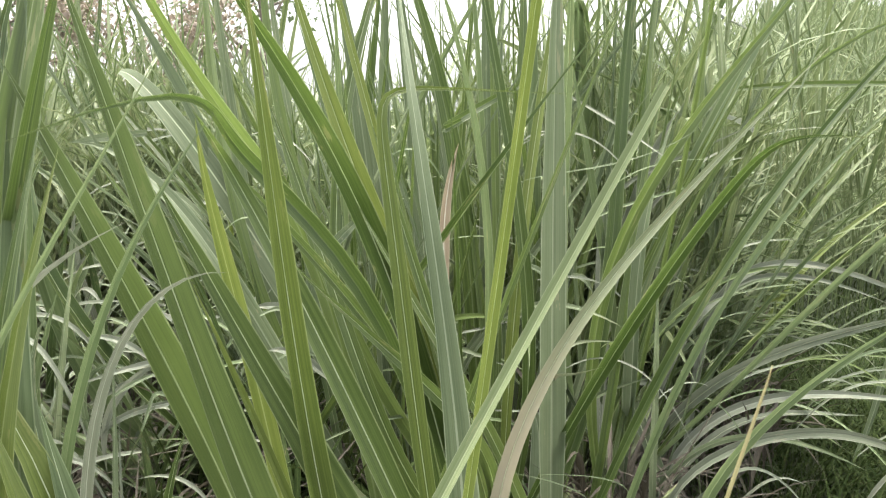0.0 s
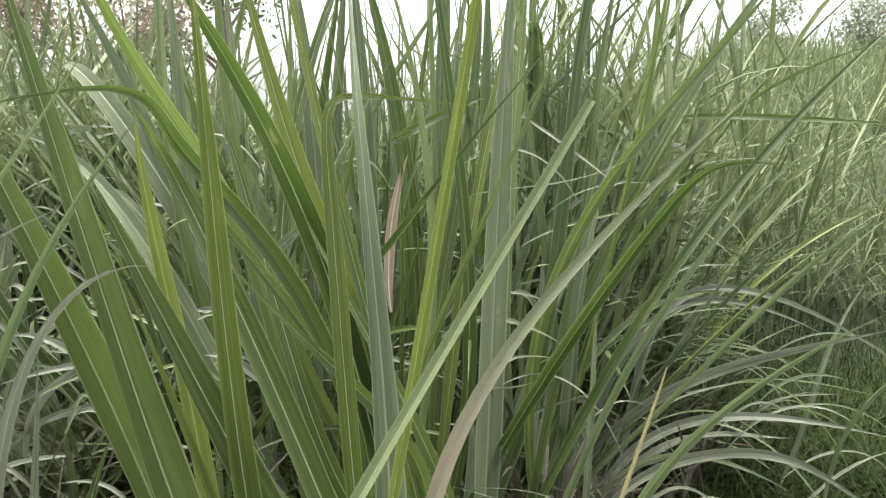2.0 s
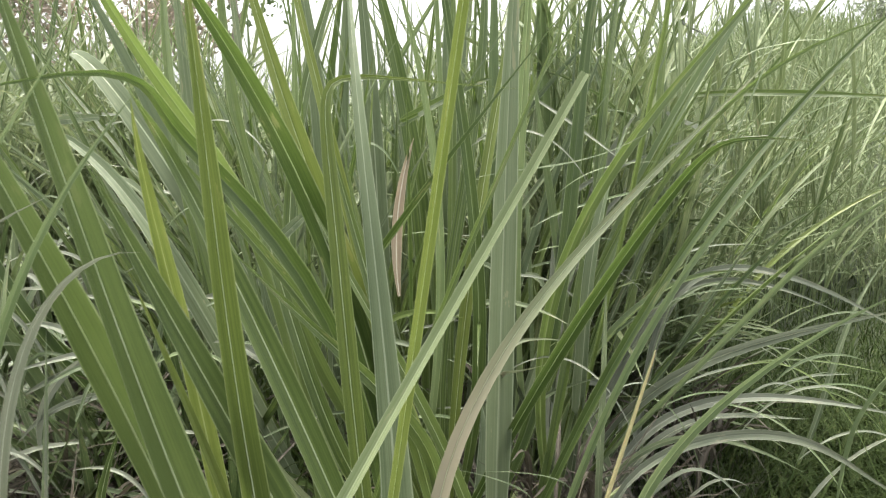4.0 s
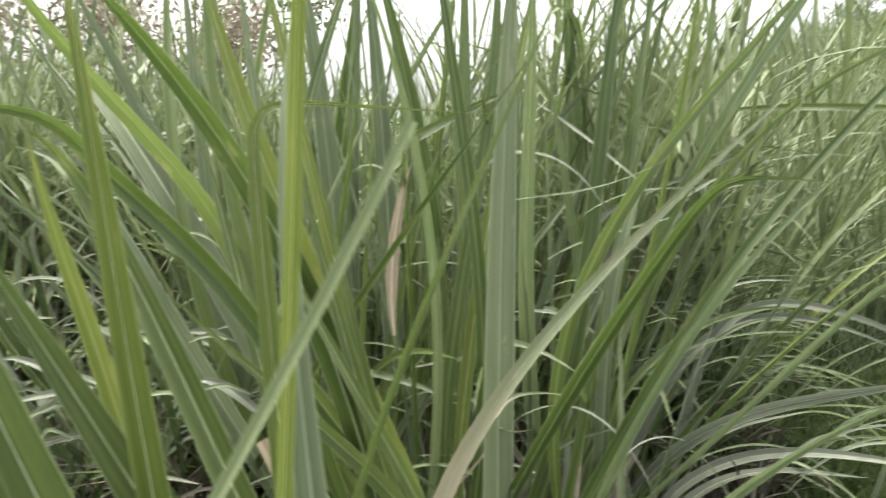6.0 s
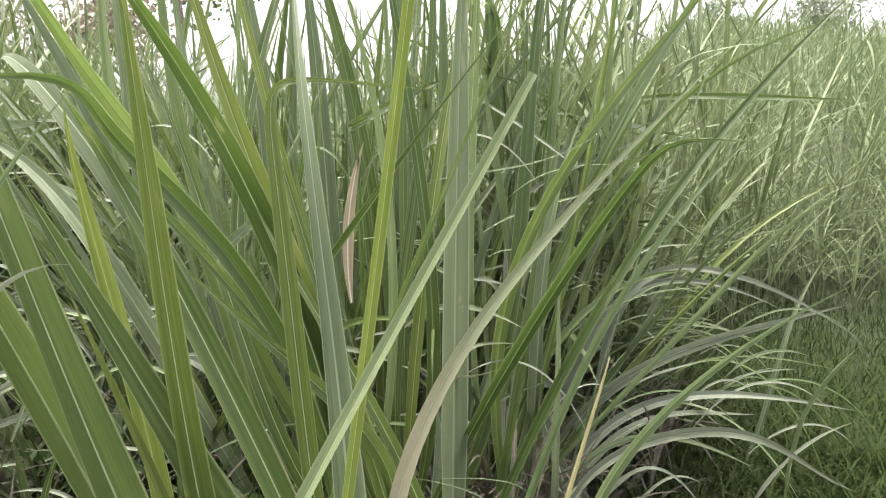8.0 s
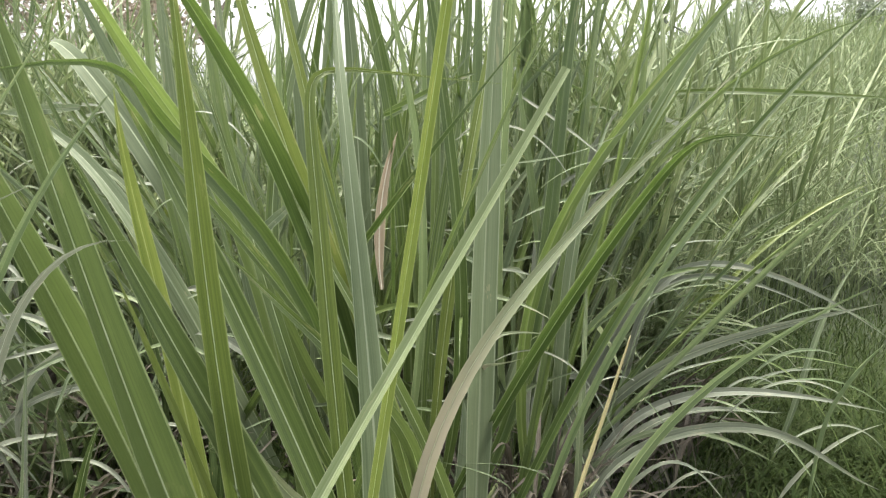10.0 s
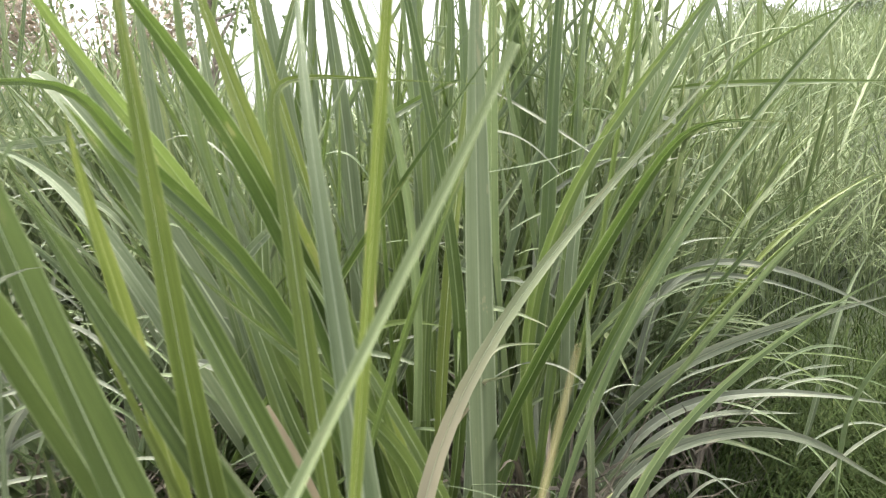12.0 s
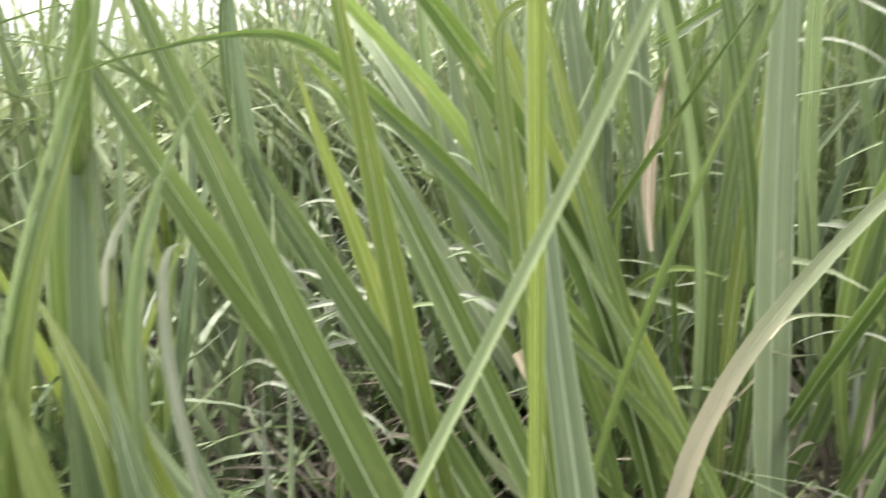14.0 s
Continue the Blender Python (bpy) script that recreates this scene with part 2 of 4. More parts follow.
def blade_arrays(ctrl, width, face, rows=8, cols=2, fold=0.42, twist=0.0, base_w=0.55, tip_power=1.0, wave=0.0, cut=0.0, raised=0.0, crease=1.5):
    """Vertices, faces and UVs of N grass blades at once: Bezier curves over the control points ctrl (each of shape (N, 3)),
    the greatest width, and the direction that the upper face turns to. The blade is folded along its rib."""
    ctrl = [np.atleast_2d(np.asarray(a, float)) for a in ctrl]
    face = np.atleast_2d(np.asarray(face, float))
    n, deg = len(ctrl[0]), len(ctrl) - 1
    width = np.broadcast_to(np.asarray(width, float), (n,))
    twist = np.broadcast_to(np.asarray(twist, float), (n,))
    s = np.linspace(0, 1, rows + 1)[None, :, None]
    mid = sum(math.comb(deg, k) * s**k * (1 - s) ** (deg - k) * c[:, None] for k, c in enumerate(ctrl))
    tan = sum(math.comb(deg - 1, k) * s**k * (1 - s) ** (deg - 1 - k) * (ctrl[k + 1] - ctrl[k])[:, None] for k in range(deg))
    tan /= np.linalg.norm(tan, axis=2, keepdims=True) + 1e-9
    side = np.cross(tan, face[:, None])
    side /= np.linalg.norm(side, axis=2, keepdims=True) + 1e-9
    up = np.cross(side, tan)
    a = twist[:, None, None] * s
    side, up = side * np.cos(a) + up * np.sin(a), up * np.cos(a) - side * np.sin(a)
    f = s[..., 0]
    shape = np.minimum(1.0, base_w + (1 - base_w) * (f / 0.3)) * np.clip((1.0 - (1 - cut) * np.clip((f - 0.25) / 0.75, 0, 1) ** (2.6 * tip_power)), 0.02, 1)
    half = 0.5 * width[:, None] * shape
    across = np.linspace(-1, 1, cols + 1)
    lift = np.abs(across) ** crease * fold
    verts = mid[:, :, None] + side[:, :, None] * (half[:, :, None, None] * across[None, None, :, None]) + up[:, :, None] * (half[:, :, None, None] * lift[None, None, :, None])
    if wave:
        ph = rng.uniform(0, 6, n)[:, None, None]
        w = np.sin(f[:, :, None] * 17 + ph) * across[None, None, :] * wave
        verts = verts + up[:, :, None] * (half[:, :, None] * w)[..., None]
    verts = (verts + raised * up[:, :, None]).reshape(-1, 3)
    i, j = np.meshgrid(np.arange(rows), np.arange(cols), indexing="ij")
    q = (i * (cols + 1) + j).ravel()
    quad = np.stack([q, q + 1, q + cols + 2, q + cols + 1], 1)
    per = (rows + 1) * (cols + 1)
    faces = (quad[None] + (np.arange(n) * per)[:, None, None]).reshape(-1, 4)
    uv = np.stack(np.broadcast_arrays((across[None, :] + 1) / 2, s[0]), -1).reshape(-1, 2)
    return verts, faces, np.tile(uv, (n, 1))


def blade_mesh(name, arrays, mat):
    verts, faces, uv = arrays
    me = bpy.data.meshes.new(name)
    me.vertices.add(len(verts))
    me.vertices.foreach_set("co", verts.ravel())
    me.loops.add(faces.size)
    me.loops.foreach_set("vertex_index", faces.ravel())
    me.polygons.add(len(faces))
    me.polygons.foreach_set("loop_start", np.arange(len(faces)) * 4)
    me.uv_layers.new(name="UVMap").data.foreach_set("uv", uv[faces.ravel()].ravel())
    me.update(calc_edges=True)
    me.polygons.foreach_set("use_smooth", np.ones(len(faces), bool))
    me.materials.append(mat)
    return me


def joined(*sets):
    vs, fs, us, k = [], [], [], 0
    for v, f, u in sets:
        vs.append(v), fs.append(f + k), us.append(u)
        k += len(v)
    return np.concatenate(vs), np.concatenate(fs), np.concatenate(us)


def stuff(name, arrays, mat, label, category):
    ob = new(name, blade_mesh(name, arrays, mat))
    return tagged(ob, label, category, kind="stuff")


def part(name, mesh, parent, label=""):
    ob = new(name, mesh)
    ob.parent = parent
    return tagged(ob, label)


# ---- ground ----
def smooth(s):
    s = np.clip(s, 0, 1)
    return s * s * (3 - 2 * s)


def ground_height(x, y):
    """Nearly level round the clump; the field behind the turf rises gently."""
    x, y = np.asarray(x, float), np.asarray(y, float)
    ripple = (0.02 * np.sin(1.7 * x + 0.6) * np.cos(1.3 * y) + 0.012 * np.sin(5.1 * x) * np.sin(4.3 * y + 1)) * np.exp(-(x**2 + y**2) / 120)
    aside = smooth((x / np.maximum(y, 1.0) - 0.1) / 0.3)
    return ripple + 0.15 * np.clip(y - 4.0, 0, 26) * aside * smooth((y - 4.0) / 4.0)


xs = np.concatenate([np.linspace(-900, -40, 12), np.linspace(-36, -11, 14), np.linspace(-10, 10, 121), np.linspace(11, 36, 28), np.linspace(40, 900, 12)])
ys = np.concatenate([np.linspace(-900, -6, 14), np.linspace(-5, 15, 121), np.linspace(16, 40, 25), np.linspace(50, 900, 12)])
gx, gy = np.meshgrid(xs, ys)
gz = ground_height(gx, gy)
gv = np.stack([gx, gy, gz], -1).reshape(-1, 3)
gi, gj = np.meshgrid(np.arange(len(ys) - 1), np.arange(len(xs) - 1), indexing="ij")
gq = (gi * len(xs) + gj).ravel()
gf = np.stack([gq, gq + 1, gq + len(xs) + 1, gq + len(xs)], 1)
ground = new("ground", blade_mesh("ground", (gv, gf, gv[:, :2]), SOIL))
tagged(ground, "brown earth with litter turning into mossy turf", "ground", kind="structure")

# ---- main clump ----
clump = tagged(new("napier_grass_clump"), "tall green napier grass clump with long ribbed blades", "grass clump")
clump.location = (0.1, 1.45, 0)
left_clump = tagged(new("napier_grass_clump"), "smaller napier grass clump with broad leaning blades", "grass clump")
left_clump.location = (-0.4, 0.8, 0)


def leaf(ctrl, width, face, mat=GREEN, label="", owner=None, ribbed=False, rib_width=0.036, **shape):
    """One blade of the clump, as a part of it: the control points of its curve, its width and the way it faces."""
    me = blade_mesh("leaf", blade_arrays(ctrl, width, face, 22, 4, wave=0.11, crease=1.15, **shape), mat)
    ends = np.empty(2 * len(me.edges), np.int32)
    me.edges.foreach_get("vertices", ends)
    along_rib = (ends.reshape(-1, 2) % 5 == 2).all(1)  # the fold along the rib is sharp
    me.attributes.new("sharp_edge", "BOOLEAN", "EDGE").data.foreach_set("value", along_rib)
    owner = owner or clump
    me.transform(Matrix.Translation(-owner.location))
    ob = part("leaf", me, owner, label)
    if ribbed:
        # the pale rib stands proud of the upper face
        shape.pop("cut", 0), shape.pop("base_w", 0), shape.pop("fold", 0)
        rib = blade_mesh("rib", blade_arrays(ctrl, width * rib_width, face, 22, 2, fold=-0.3, raised=0.0009, base_w=1.0, **shape), DRY_RIB if mat is DRY else RIB)
        rib.transform(Matrix.Translation(-owner.location))
        part("rib", rib, ob, "pale midrib")
    return ob


leaf([(-0.183, 1.020, 0.064), (-0.233, 0.893, 0.426), (-0.233, 0.748, 0.694), (-0.250, 0.627, 0.878), (-0.321, 0.608, 1.049)], 0.0430, (0.88, -0.47, -0.07), DEEP, ribbed=True)
leaf([(-0.029, 0.865, 0.051), (-0.129, 0.812, 0.327), (-0.191, 0.743, 0.596), (-0.224, 0.668, 0.861), (-0.274, 0.614, 1.125)], 0.0513, (0.91, -0.40, 0.12), DEEP, ribbed=True)
leaf([(0.121, 0.844, 0.053), (0.021, 0.836, 0.307), (-0.089, 0.814, 0.537), (-0.186, 0.773, 0.748), (-0.246, 0.703, 0.943)], 0.0473, (0.73, -0.66, 0.20), DEEP, ribbed=True)
leaf([(0.010, 0.805, 0.053), (-0.085, 0.781, 0.351), (-0.138, 0.776, 0.635), (-0.152, 0.773, 0.906), (-0.172, 0.736, 1.167)], 0.0322, (0.64, -0.77, 0.06), BRIGHT, ribbed=True)
leaf([(-0.153, 0.956, 0.055), (-0.197, 0.940, 0.410), (-0.216, 0.900, 0.689), (-0.255, 0.833, 0.876), (-0.242, 0.786, 1.002)], 0.0255, (0.61, -0.79, -0.08), BRIGHT)
leaf([(-0.014, 0.854, 0.050), (-0.074, 0.862, 0.244), (-0.140, 0.868, 0.434), (-0.216, 0.872, 0.620), (-0.295, 0.874, 0.806)], 0.0156, (0.59, -0.77, 0.24), BRIGHT)
leaf([(0.136, 0.892, 0.063), (-0.005, 0.847, 0.498), (-0.142, 0.839, 0.791), (-0.231, 0.875, 0.933), (-0.257, 0.880, 0.966), (-0.242, 0.780, 1.011)], 0.0359, (0.57, -0.81, 0.13), GREEN, "long grey-green blade with a white rib, bent over near its tip", ribbed=True, tip_power=0.5)
leaf([(0.013, 1.158, 0.067), (0.014, 1.032, 0.806), (-0.173, 0.909, 0.973), (-0.327, 0.866, 0.927), (-0.235, 0.902, 0.997), (-0.192, 0.816, 1.078), (-0.253, 0.509, 0.989)], 0.0275, (0.75, -0.62, -0.22), GREEN, "long blade leaning over, its dark tip bent down flat", tip_power=0.5)
leaf([(0.068, 1.255, 0.058), (-0.021, 1.245, 0.505), (-0.106, 1.191, 0.838), (-0.196, 1.054, 1.035), (-0.241, 0.830, 1.174)], 0.0437, (0.56, -0.82, -0.16), GREEN, ribbed=True)
leaf([(0.106, 1.503, 0.052), (0.051, 1.325, 0.358), (-0.048, 1.187, 0.651), (-0.166, 1.111, 0.943), (-0.246, 1.105, 1.257)], 0.0457, (0.54, -0.84, -0.12), BRIGHT, ribbed=True)
leaf([(0.116, 0.742, 0.057), (-0.028, 0.777, 0.591), (-0.040, 0.844, 0.919), (-0.041, 0.858, 1.050), (-0.104, 0.826, 1.047), (-0.078, 0.846, 1.037), (0.161, 0.952, 1.036)], 0.0230, (0.32, -0.93, 0.18), BRIGHT, "yellow-green blade hooked over at the top with a thread-like tip", ribbed=True, tip_power=0.35)
leaf([(-0.010, 0.731, 0.064), (0.050, 0.627, 0.654), (0.090, 0.539, 1.057), (0.104, 0.497, 1.214), (0.093, 0.526, 1.095)], 0.0096, (0.35, -0.91, -0.22), BRIGHT, ribbed=True)
leaf([(-0.188, 0.486, 0.060), (-0.142, 0.402, 0.397), (-0.034, 0.407, 0.651), (0.076, 0.472, 0.848), (0.159, 0.456, 1.028)], 0.0180, (-0.57, -0.80, 0.18), LIGHT, "near green blade with a blunt tip", cut=0.3, base_w=0.95, tip_power=0.3)
leaf([(-0.056, 1.073, 0.060), (-0.039, 0.947, 0.423), (0.044, 0.857, 0.720), (0.155, 0.855, 0.970), (0.236, 0.964, 1.214)], 0.0090, (0.02, -1.00, -0.10), GREEN)
leaf([(0.118, 0.999, 0.062), (0.022, 1.014, 0.394), (0.074, 1.050, 0.639), (0.287, 1.100, 0.845), (0.557, 1.166, 1.125)], 0.0266, (-0.09, -0.98, 0.19), TAN, "long fading blade, tan at its lower part, torn along one edge", ribbed=True, tip_power=0.6)
leaf([(0.159, 1.077, 0.631), (0.191, 1.120, 0.647), (0.167, 1.151, 0.667), (0.280, 1.168, 0.653)], 0.0068, (0.50, -0.76, 0.40), TAN, base_w=0.3)
leaf([(0.112, 1.328, 0.413), (0.235, 1.284, 0.606), (0.137, 1.150, 0.577), (0.227, 1.029, 0.661)], 0.0075, (-0.59, -0.64, -0.49), TAN, base_w=0.3)
leaf([(0.085, 1.395, 0.054), (0.219, 1.232, 0.519), (0.316, 1.083, 0.830), (0.389, 0.958, 0.959), (0.371, 0.868, 0.987), (0.324, 0.810, 1.002), (0.444, 0.762, 0.993)], 0.0231, (-0.52, -0.79, -0.33), GREEN, "dark green blade with a thin pale drooping tip", ribbed=True, tip_power=0.35)
leaf([(0.202, 1.286, 0.053), (0.301, 1.267, 0.434), (0.433, 1.287, 0.771), (0.629, 1.326, 1.051), (0.896, 1.364, 1.300)], 0.0181, (-0.28, -0.94, 0.22), GREEN)
leaf([(0.253, 1.244, 0.052), (0.271, 1.056, 0.376), (0.289, 0.953, 0.665), (0.365, 0.936, 0.890), (0.572, 0.967, 1.053)], 0.0109, (-0.41, -0.91, -0.12), FRESH)
leaf([(0.352, 1.527, 0.071), (0.215, 1.400, 0.548), (0.224, 1.312, 0.844), (0.415, 1.270, 1.028), (0.623, 1.286, 1.320)], 0.0242, (-0.16, -0.97, -0.15), GREEN)
leaf([(0.254, 1.860, 0.053), (0.324, 1.811, 0.407), (0.376, 1.779, 0.707), (0.413, 1.768, 0.924), (0.488, 1.770, 1.022)], 0.0371, (-0.16, -0.99, -0.05), PALE)
leaf([(0.198, 1.311, 0.051), (0.186, 1.240, 0.389), (0.167, 1.198, 0.714), (0.155, 1.207, 1.025), (0.159, 1.272, 1.327)], 0.0466, (0.10, -0.99, -0.03), SILVER)
leaf([(0.322, 1.658, 0.061), (0.219, 1.603, 0.417), (0.180, 1.502, 0.732), (0.204, 1.381, 1.028), (0.179, 1.273, 1.332)], 0.0304, (0.17, -0.95, -0.27), FRESH, ribbed=True)
leaf([(0.306, 2.085, 0.058), (0.362, 2.181, 0.512), (0.348, 2.165, 0.885), (0.268, 2.021, 1.182), (0.232, 1.779, 1.446)], 0.0469, (0.05, -0.98, -0.21), FRESH)
leaf([(0.052, 0.844, 0.084), (0.078, 0.716, 0.641), (0.010, 0.667, 0.927), (-0.030, 0.808, 1.055), (-0.087, 1.130, 1.271)], 0.0440, (0.28, -0.93, 0.26), SILVER, tip_power=0.2)
leaf([(0.553, 1.745, 0.033), (0.588, 1.772, 0.423), (0.568, 1.788, 0.649), (0.636, 1.775, 0.733), (0.863, 1.732, 0.721), (1.148, 1.677, 0.544)], 0.0224, (-0.36, -0.88, 0.30), PALE)
leaf([(0.392, 1.711, 0.032), (0.482, 1.736, 0.372), (0.536, 1.761, 0.592), (0.621, 1.784, 0.677), (0.820, 1.811, 0.668), (1.075, 1.848, 0.549)], 0.0214, (-0.16, -0.88, 0.45), PALE)
leaf([(0.415, 1.748, 0.043), (0.476, 1.647, 0.334), (0.537, 1.489, 0.526), (0.619, 1.267, 0.643), (0.703, 1.013, 0.777)], 0.0239, (-0.87, -0.48, -0.14), PALE, "arching pale blade with a white rib", ribbed=True)
leaf([(0.453, 1.168, 0.034), (0.336, 1.040, 0.295), (0.302, 0.923, 0.523), (0.372, 0.832, 0.723), (0.544, 0.767, 0.857)], 0.0150, (-0.46, -0.82, -0.35), FRESH, "broad grey-green blade creased over the turf")
leaf([(0.451, 1.404, 0.036), (0.367, 1.393, 0.302), (0.461, 1.338, 0.427), (0.629, 1.246, 0.510), (0.688, 1.133, 0.567), (0.637, 0.994, 0.544), (0.633, 0.838, 0.592)], 0.0184, (-0.94, -0.34, -0.04), PALE)
leaf([(0.461, 1.658, 0.040), (0.509, 1.672, 0.277), (0.616, 1.655, 0.409), (0.802, 1.597, 0.441), (1.070, 1.507, 0.420)], 0.0239, (-0.46, -0.78, 0.43), PALE)
leaf([(0.361, 1.708, 0.049), (0.517, 1.459, 0.419), (0.605, 1.227, 0.709), (0.590, 1.022, 0.905), (0.552, 0.806, 0.948)], 0.0106, (-0.82, -0.48, -0.31), FRESH)
leaf([(0.984, 1.580, 0.031), (0.871, 1.387, 0.307), (0.732, 1.166, 0.512), (0.589, 0.918, 0.669), (0.485, 0.654, 0.827)], 0.0250, (0.88, -0.48, -0.00), FRESH)
leaf([(-0.382, 0.748, 0.061), (-0.356, 0.640, 0.460), (-0.295, 0.544, 0.739), (-0.208, 0.512, 0.894), (-0.146, 0.600, 1.011)], 0.0099, (0.63, -0.72, -0.27), FRESH, owner=left_clump)
leaf([(-0.499, 0.586, 0.061), (-0.443, 0.501, 0.483), (-0.338, 0.456, 0.773), (-0.195, 0.474, 0.926), (-0.142, 0.509, 1.051)], 0.0058, (0.65, -0.71, -0.29), FRESH, owner=left_clump)
leaf([(-0.433, 0.729, 0.053), (-0.432, 0.644, 0.359), (-0.395, 0.585, 0.638), (-0.319, 0.579, 0.895), (-0.257, 0.616, 1.159)], 0.0299, (0.73, -0.66, -0.18), GREEN, owner=left_clump)
leaf([(-0.466, 0.794, 0.052), (-0.504, 0.747, 0.475), (-0.488, 0.694, 0.745), (-0.393, 0.633, 0.846), (-0.206, 0.577, 0.929)], 0.0133, (0.70, -0.62, -0.36), PALE, "silvery leaf folded over and hanging", owner=left_clump)
leaf([(-0.367, 0.776, 0.050), (-0.367, 0.716, 0.362), (-0.340, 0.659, 0.621), (-0.282, 0.603, 0.804), (-0.189, 0.551, 0.901), (-0.098, 0.492, 0.910)], 0.0114, (0.63, -0.66, -0.41), PALE, owner=left_clump)
leaf([(-0.102, 1.544, 0.069), (-0.339, 1.539, 0.607), (-0.585, 1.556, 0.978), (-0.766, 1.626, 1.150), (-0.848, 1.753, 1.079)], 0.0558, (0.29, -0.87, 0.40), SILVER, ribbed=True, fold=0.2)
leaf([(0.205, 1.806, 1.072), (0.294, 1.691, 1.017), (0.339, 1.560, 0.980), (0.404, 1.426, 0.922)], 0.0065, (-0.79, -0.53, 0.30), PALE)
leaf([(-0.012, 1.348, 0.663), (-0.032, 1.367, 0.758), (-0.027, 1.391, 0.870), (-0.001, 1.394, 0.955)], 0.0202, (0.21, -0.97, 0.15), DRY, "dry brown blade with a white rib", ribbed=True, base_w=0.3, fold=0.7, rib_width=0.13)
leaf([(0.199, 1.246, 0.052), (0.173, 1.126, 0.323), (0.096, 1.052, 0.546), (-0.034, 1.037, 0.714), (-0.136, 1.098, 0.879)], 0.0212, (0.49, -0.87, 0.04), GREEN, ribbed=True)
leaf([(0.027, 1.537, 0.051), (0.061, 1.421, 0.400), (0.089, 1.316, 0.721), (0.063, 1.208, 1.004), (-0.043, 1.075, 1.263)], 0.0166, (0.28, -0.90, -0.33), FRESH)
leaf([(-0.547, 1.250, 0.561), (-0.591, 1.250, 0.595), (-0.632, 1.250, 0.608), (-0.671, 1.250, 0.596)], 0.0127, (0.17, -0.76, 0.63), PALE)
leaf([(-0.558, 1.296, 0.542), (-0.461, 1.234, 0.568), (-0.519, 1.190, 0.590), (-0.658, 1.170, 0.532)], 0.0144, (0.65, -0.55, 0.52), PALE)
leaf([(-0.519, 1.201, 0.571), (-0.601, 1.199, 0.518), (-0.629, 1.200, 0.455), (-0.618, 1.200, 0.360)], 0.0147, (0.33, -0.93, -0.15), PALE)
leaf([(-0.473, 1.200, 0.506), (-0.556, 1.199, 0.486), (-0.607, 1.202, 0.470), (-0.664, 1.198, 0.389)], 0.0125, (-0.14, -0.96, 0.24), PALE)
leaf([(-0.405, 1.149, 0.336), (-0.434, 1.151, 0.385), (-0.477, 1.151, 0.399), (-0.535, 1.149, 0.380)], 0.0074, (0.24, -0.67, 0.70), PALE)
leaf([(-0.559, 1.300, 0.514), (-0.653, 1.299, 0.492), (-0.683, 1.300, 0.449), (-0.724, 1.300, 0.436)], 0.0110, (-0.15, -0.94, 0.31), PALE)
leaf([(-0.313, 1.350, 0.632), (-0.337, 1.350, 0.642), (-0.362, 1.350, 0.644), (-0.386, 1.350, 0.637)], 0.0161, (0.03, -0.85, 0.52), PALE)
leaf([(-0.231, 1.300, 0.519), (-0.277, 1.300, 0.560), (-0.314, 1.301, 0.579), (-0.347, 1.300, 0.568)], 0.0178, (0.24, -0.78, 0.57), PALE)
leaf([(-0.854, 1.900, 0.946), (-0.927, 1.900, 0.938), (-1.000, 1.900, 0.927), (-1.073, 1.900, 0.917)], 0.0264, (-0.03, -0.97, 0.23), SILVER)
leaf([(0.160, 1.265, 0.042), (0.164, 1.310, 0.198), (0.173, 1.349, 0.324), (0.179, 1.378, 0.408), (0.152, 1.397, 0.442)], 0.0454, (0.09, -0.95, 0.31), SILVER)
leaf([(0.280, 1.673, 0.299), (0.385, 1.596, 0.340), (0.159, 1.536, 0.377), (0.418, 1.477, 0.486)], 0.0171, (-0.85, -0.52, 0.08), SILVER)
leaf([(0.428, 1.716, 0.380), (0.373, 1.738, 0.360), (0.455, 1.785, 0.380), (0.574, 1.839, 0.289)], 0.0219, (0.72, -0.60, 0.35), PALE)
leaf([(-0.138, 1.689, 0.050), (-0.182, 1.694, 0.401), (-0.207, 1.699, 0.747), (-0.243, 1.703, 1.084), (-0.319, 1.701, 1.411)], 0.0544, (0.36, -0.93, 0.06), SILVER)
leaf([(-0.058, 1.746, 0.050), (-0.082, 1.748, 0.402), (-0.099, 1.750, 0.751), (-0.130, 1.751, 1.095), (-0.189, 1.750, 1.434)], 0.0493, (0.28, -0.96, 0.03), SILVER)
leaf([(0.050, 1.699, 0.051), (0.043, 1.703, 0.422), (0.020, 1.705, 0.774), (-0.049, 1.704, 1.103), (-0.171, 1.699, 1.417)], 0.0479, (0.25, -0.97, 0.04), GREEN)
leaf([(-0.132, 1.787, 0.049), (-0.202, 1.787, 0.385), (-0.219, 1.791, 0.729), (-0.205, 1.796, 1.084), (-0.199, 1.799, 1.447)], 0.0405, (0.32, -0.95, 0.02), SILVER)
leaf([(0.070, 1.800, 0.050), (0.059, 1.800, 0.404), (0.053, 1.800, 0.758), (0.044, 1.800, 1.111), (0.025, 1.800, 1.463)], 0.0439, (0.17, -0.99, 0.01), SILVER)
leaf([(0.018, 1.848, 0.050), (-0.031, 1.847, 0.399), (-0.039, 1.847, 0.752), (-0.014, 1.847, 1.110), (0.023, 1.847, 1.473)], 0.0199, (0.20, -0.98, -0.00), GREEN)
leaf([(0.175, 1.800, 0.050), (0.179, 1.799, 0.405), (0.171, 1.800, 0.760), (0.150, 1.800, 1.115), (0.129, 1.800, 1.471)], 0.0370, (0.11, -0.99, 0.00), FRESH)
